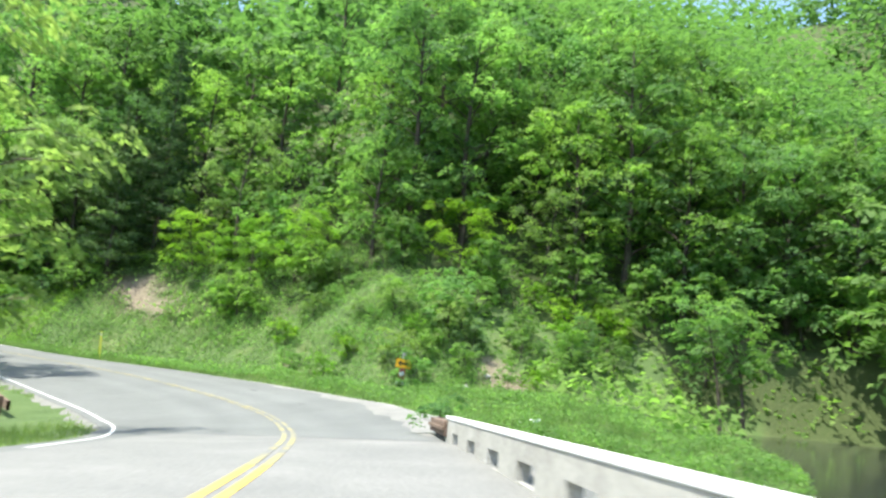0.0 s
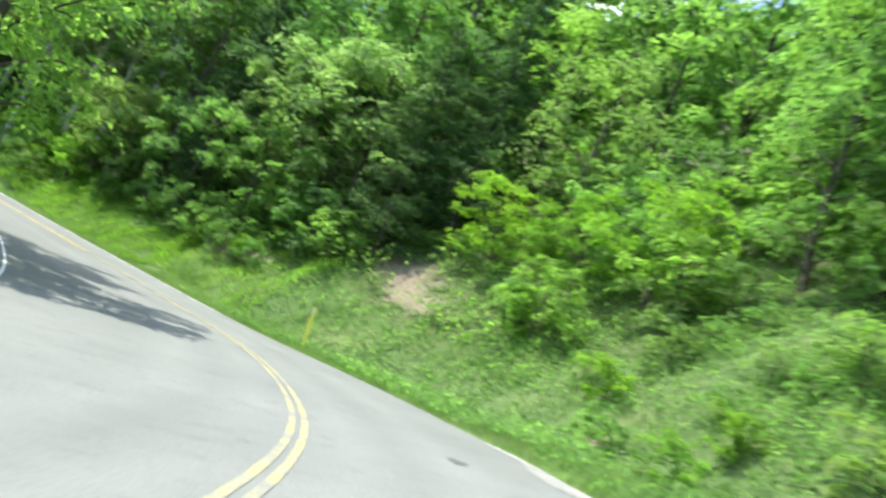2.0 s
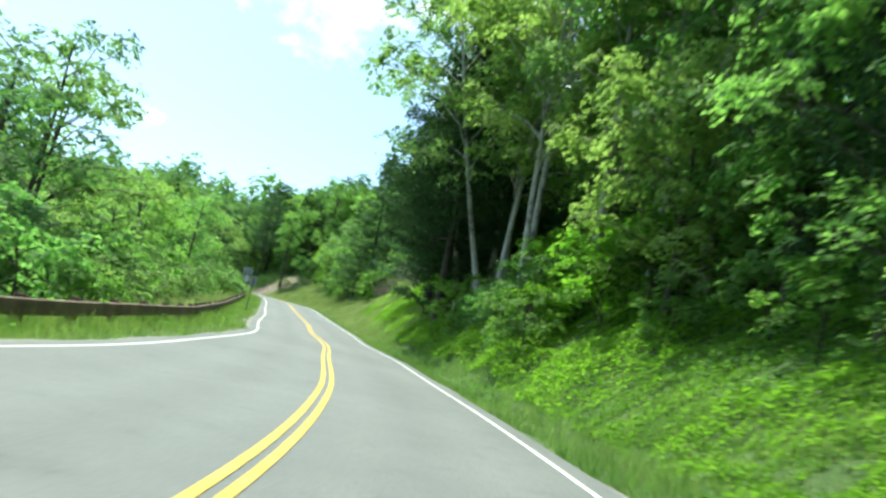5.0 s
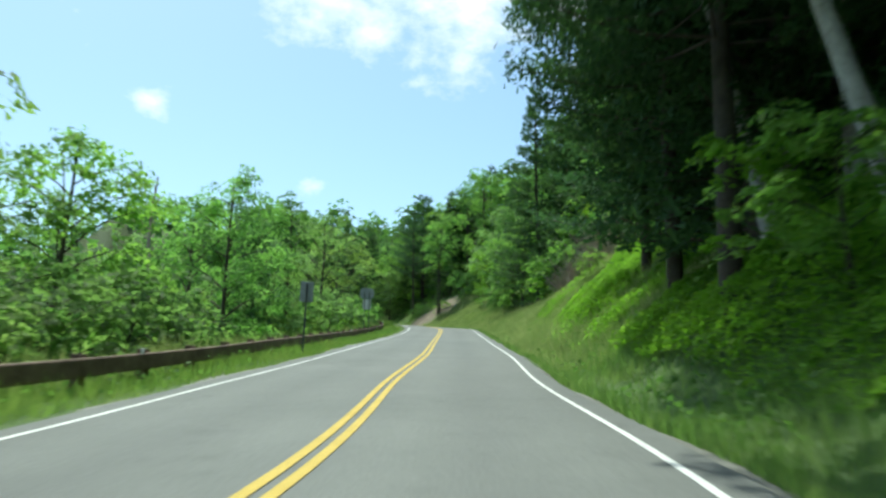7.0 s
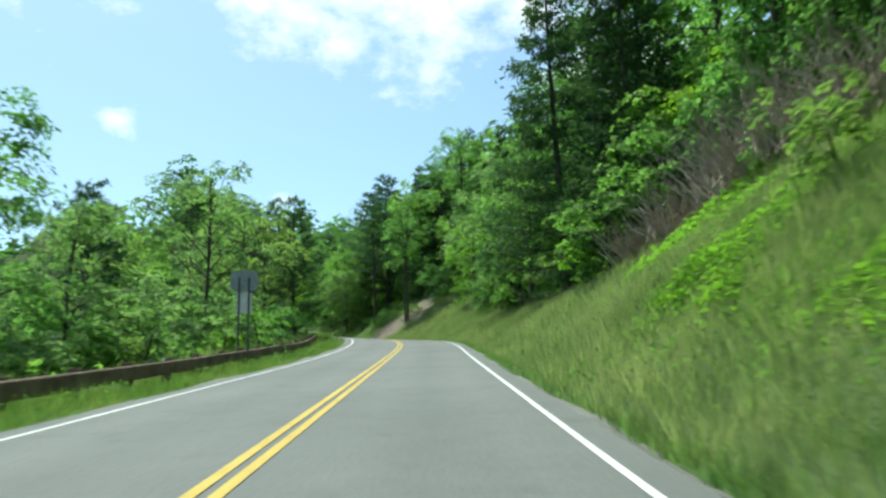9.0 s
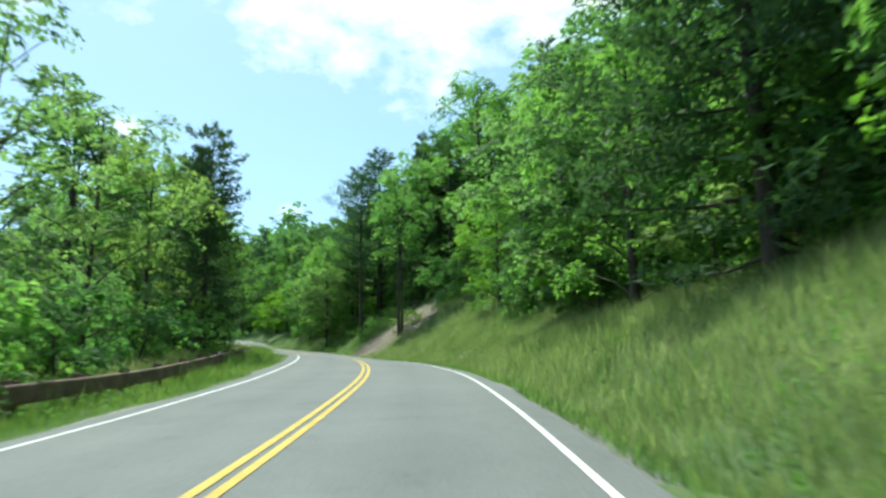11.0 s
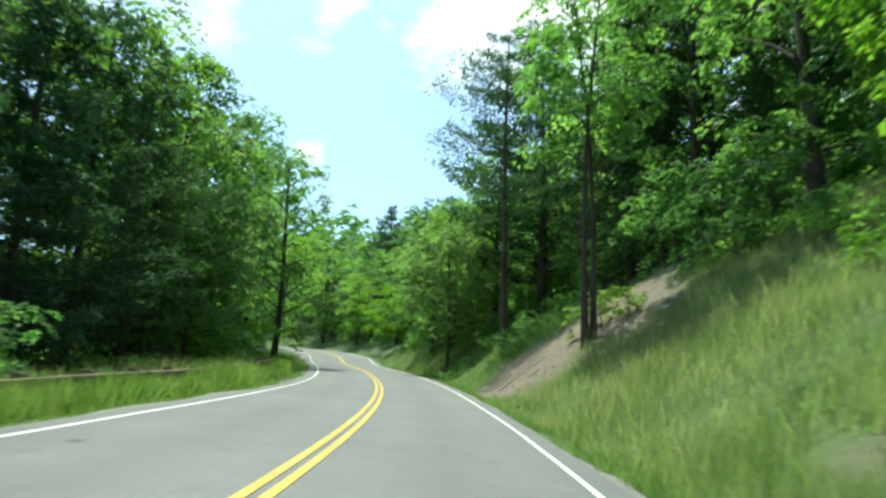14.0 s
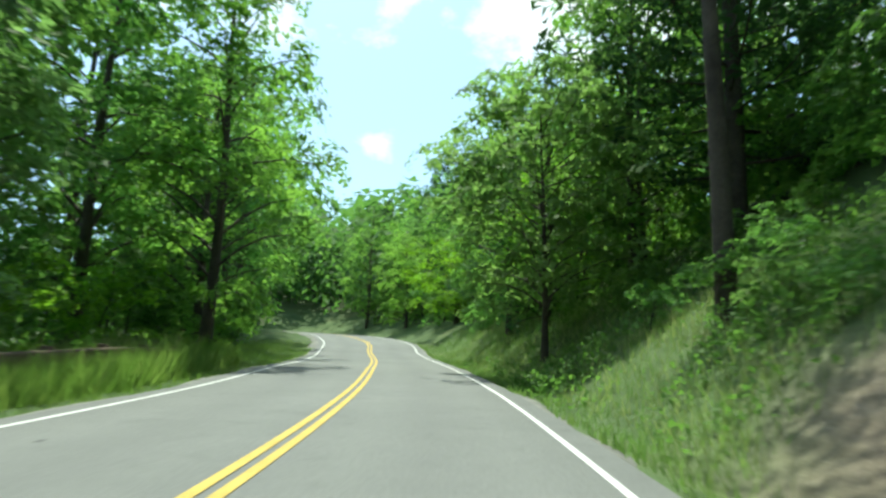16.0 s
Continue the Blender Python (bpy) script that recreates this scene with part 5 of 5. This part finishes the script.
fresh(3, 7)
far = joined([
    woods_over(1300, (-60, 360), (20, 330), lambda x, y, u: (u > 50) & (u < 330) & (np.hypot(x - 20, y - 30) > 85), 14, 1.9, 90),
    woods_over(110, (8, 95), (72, 135), lambda x, y, u: (u > 38), 19, 0.6, 520),
    woods_over(260, (-150, -15), (-70, 22), lambda x, y, u: (u < -16) & (u > -70), 10, 1.1, 90),
    woods_over(160, (-345, -285), (-30, 40), lambda x, y, u: np.abs(u) > 9, 12, 0.9, 260),
    woods_over(650, (-260, 130), (75, 210), lambda x, y, u: (u > 44) & (u < 150), 11, 1.7, 85),
    woods_over(1100, (-520, 60), (-180, 60), lambda x, y, u: (u < -40) & (u > -260), 10, 2.0, 80),
    woods_over(1200, (-800, -280), (-300, 400), lambda x, y, u: np.hypot(x + 280, y - 10) > 26, 12, 3.0, 60),
])
tagged(new("distant_woods", mesh_from("distant_woods", *far, LEAF_DEEP)), "green woods covering the far hillsides", "woods", kind="stuff")


# ---- single things ----
back_sign(-94.4, 57.9, 95, 2.78, 0.5, 0.78)
twin_sign(-129.2, 57.4, 97, 4.0)


def marker_post(x, y):
    post = tagged(new("marker_post"), "slim yellow roadside marker post leaning in the grass", "marker post")
    post.matrix_world = pose(x, y, land(x, y) + 0.3, 2, -3, 20)
    bm = bmesh.new()
    box(bm, (0.14, 0.04, 2.6), (0, 0, 0.6), bevel=0.01)
    part("post", bm, POST_YELLOW, post)
    bm = bmesh.new()
    box(bm, (0.075, 0.012, 0.22), (0, -0.028, 1.7), bevel=0.003)
    part("reflector", bm, SIGN_WHITE, post, "pale reflector strip")


marker_post(-25.8, 59.5)


def slab(x, y):
    bm = bmesh.new()
    box(bm, (0.95, 0.4, 0.09), (0, 0, 0.12), bevel=0.02)
    for v in bm.verts:
        v.co.z += 0.14 * (1 - (v.co.x / 0.5) ** 2)
    ob = part("white_slab", bm, SIGN_WHITE, None)
    ob.matrix_world = pose(x, y, land(x, y) + 0.12, 12, -8, -25)
    tagged(ob, "curved white sheet lying in the grass", "debris")


slab(4.7, 37.8)
plant("shrub0", 0.25, 18.5, 0.4)
# a twin-stemmed tree on the creek's bank
plant("stem1", 20.2, 55.4, 0.85, 20)
plant("stem1", 22.0, 55.6, 0.9, 0)


def dead_brush(x, y, size, seed):
    """A thicket of bare grey-brown twigs."""
    rng = np.random.default_rng(seed)
    bits = []
    for _ in range(170):
        a, out = rng.uniform(0, 6.28), rng.uniform(0.2, 1.0) * size
        q = np.linspace(0, 1, 4)[:, None]
        root = rng.normal(size=3) * np.array([0.5, 0.5, 0]) * size * 0.4
        tip = np.array([math.cos(a) * out, math.sin(a) * out, size * rng.uniform(0.5, 1.1)])
        bits.append(tube(root + (tip) * q + rng.normal(size=(4, 3)) * 0.06 * size * q, 0.034 * (1 - 0.8 * q[:, 0]), 3))
    ob = new("dead_brush", mesh_from("dead_brush", *joined(bits), DEAD_BARK))
    ob.location = (x, y, land(x, y) - 0.1)
    tagged(ob, "bare grey-brown dead brush on the steep bank", "brush", "dead brush on the bank", "stuff")


for j, (a, b, c) in enumerate(((-119.8, 75.2, 2.8), (-122.5, 75.8, 3.0), (-117.0, 75.6, 2.8), (-125.0, 74.6, 2.3), (-114.0, 75.6, 2.6), (-128.0, 74.0, 1.8))):
    dead_brush(a, b, c, 40 + j)


def dead_tree(x, y, tall):
    """A leafless grey snag with a few broken limbs."""
    rng = np.random.default_rng(5)
    k = np.linspace(0, 1, 7)
    line = np.column_stack([0.5 * np.sin(k * 3), 0.35 * np.cos(k * 4), tall * k - 0.3])
    bits = [tube(line, 0.2 * (1 - 0.85 * k) + 0.015, 7)]
    for j in range(11):
        h = rng.uniform(0.35, 0.97)
        root = np.array([np.interp(h, k, line[:, c]) for c in range(3)])
        a, reach = rng.uniform(0, 6.28), rng.uniform(0.6, 1.9) * (1.2 - h)
        q = np.linspace(0, 1, 4)[:, None]
        bits.append(tube(root + np.array([math.cos(a) * reach, math.sin(a) * reach, reach * 0.9]) * q + rng.normal(size=(4, 3)) * 0.08 * q, 0.05 * (1 - 0.85 * q[:, 0]), 5))
    snag = tagged(new("dead_tree"), "leafless grey dead tree with broken limbs", "tree")
    snag.location = (x, y, land(x, y))
    ob = new("trunk", mesh_from("trunk", *joined(bits), DEAD_BARK))
    ob.parent = snag


dead_tree(-106.5, 47.8, 12.5)


def stick(a, b, r, label):
    a, b = Vector((*a, land(*a) + 0.005)), Vector((*b, land(*b) + 0.01))
    q = np.linspace(0, 1, 6)[:, None]
    line = np.array((b - a)) * q + np.array([0.07, 0.05, 0.02]) * np.sin(q * 9)
    ob = new("fallen_branch", mesh_from("fallen_branch", *tube(line, r * (1 - 0.5 * q[:, 0]), 7), BLEACHED, True))
    ob.location = a
    tagged(ob, label, "branch", "fallen branches")


stick((-200.0, 60.2), (-199.2, 62.5), 0.042, "long pale branch fallen on the bare soil")
stick((-198.4, 61.5), (-198.0, 62.2), 0.03, "short branch lying on the bare soil")
stick((-196.6, 60.9), (-197.6, 60.7), 0.025, "bent pale twig at the road's edge")
for a, b, c in ((-197.8, 64.0, 0.42), (-197.0, 64.6, 0.5), (-199.2, 64.9, 0.36), (-196.2, 65.6, 0.45)):
    plant("shrub%d" % (2 if a < -196.5 else 1), a, b, c)


def stone(x, y, size, seed):
    rng = np.random.default_rng(seed)
    bm = bmesh.new()
    bmesh.ops.create_icosphere(bm, subdivisions=2, radius=0.5)
    for v in bm.verts:
        v.co = v.co * (1 + 0.25 * noise.noise(v.co * 3 + Vector((seed, 0, 0))))
        v.co.z *= 0.6
        v.co.x *= 1.3
    ob = part("stone", bm, STONE, None)
    ob.matrix_world = pose(x, y, land(x, y) - 0.08 * size, rng.uniform(-15, 15), 0, rng.uniform(0, 360)) @ Matrix.Diagonal((size, size, size, 1))
    tagged(ob, "pale weathered stone on the bank", "stone", "stones on the bank")


for j, (a, b, c) in enumerate(((-195.0, 67.2, 0.6), (-194.4, 66.8, 0.45), (-199.0, 61.2, 0.18), (-203.5, 62.0, 0.22), (-197.0, 62.0, 0.2), (-201.5, 63.0, 0.15), (-200.4, 61.6, 0.14), (-196.4, 62.9, 0.2), (-202.5, 60.8, 0.16), (-166.0, 67.6, 0.3), (2.0, 53.0, 0.5), (3.5, 54.5, 0.4))):
    stone(a, b, c, j)


def tar_spot(s, u, size, seed):
    """A dark stain on the paving, with a ragged edge."""
    x, y, z, turn, i = at_road(s, u)
    rng = np.random.default_rng(seed)
    bm = bmesh.new()
    ring = []
    for a in np.linspace(0, 2 * math.pi, 18, endpoint=False):
        r = size * rng.uniform(0.55, 1.1)
        p = (x + math.cos(a) * r * 1.8 * math.cos(turn) - math.sin(a) * r * math.sin(turn), y + math.cos(a) * r * 1.8 * math.sin(turn) + math.sin(a) * r * math.cos(turn))
        j, v, base = nearest(*p)
        ring.append(bm.verts.new((p[0], p[1], float(base[0] + AXIS[j[0], 3] * v[0]) + 0.006)))
    bm.faces.new(ring)
    tagged(part("tar_spot", bm, TAR, None), "small dark tar stain on the asphalt", "stain", "stains on the road", "structure")


for j, (a, b, c) in enumerate(((212.0, -2.5, 0.1), (233.0, -1.0, 0.06), (232.6, -0.5, 0.05), (239.5, -2.3, 0.05), (201.5, -1.7, 0.12), (34.0, 2.2, 0.16), (41.0, 2.6, 0.2))):
    tar_spot(a, b, c, 90 + j)


# ---- weeds among the grass ----
def weeds(n, lo, hi, d0, d1, side, size, mound, power=1.0):
    """Broad leaves of weeds, in loose patches with bare grass between."""
    x, y, d = along_bank(n, lo, hi, d0, d1, side, power)
    patch = 0.55 * bumps(x, y, 3.1, 9.0) + 0.45 * bumps(x, y, 1.1, 4.0)
    ok = (RNG.uniform(0, 1, n) > bare_at(x, y) * 1.2) & (RNG.uniform(-0.15, 0.45, n) < patch) & (ground(x, y) > -2.65)
    x, y = x[ok], y[ok]
    z = ground(x, y) + mound * RNG.uniform(0.15, 1.0, len(x)) ** 1.3 + 0.02
    nor = RNG.normal(size=(len(x), 3)) * 0.55 + np.array([0, -0.2 * side, 0.9])
    return leaves(RNG, np.column_stack([x, y, z]), nor, size, 0.8)


fresh(31, 7)
low = joined([weeds(30000, 84, 150, 0.7, 7.0, 1, 0.12, 0.4), weeds(26000, 150, 206, 0.8, 8.5, 1, 0.1, 0.36), weeds(14000, 206, 275, 0.7, 6.5, 1, 0.1, 0.32), weeds(12000, 84, 240, 0.8, 5.0, -1, 0.1, 0.4), weeds(16000, 60, 84, 1.0, 11.0, 1, 0.13, 0.5), weeds(30000, 239, 268, 0.6, 9.0, 1, 0.11, 0.7)])
tagged(new("weeds", mesh_from("weeds", *low, LEAF_DEEP)), "broad-leaved green weeds in patches among the grass", "weeds", kind="stuff")
fresh(3, 8)
clearing = joined([carpet(56000, 22, 74, 1.2, 19, 1, 0.15, 0.55), weeds(70000, 24, 66, 2.0, 18.0, 1, 0.17, 0.7), weeds(16000, 14, 44, 1.0, 20.0, 1, 0.16, 0.5)])
tagged(new("tall_weeds", mesh_from("tall_weeds", *clearing, LEAF)), "leafy green weeds standing in the rough clearing", "weeds", kind="stuff")
trailing = joined([carpet(9000, 122, 150, 1.5, 4.2, 1, 0.095, 0.4, 0.5), carpet(5000, 142, 158, 3.0, 9.0, 1, 0.15, 0.45, 0.7)])
tagged(new("trailing_vines", mesh_from("trailing_vines", *trailing, LEAF_BRIGHT)), "bright green vines trailing down into the grass", "vines", kind="stuff")
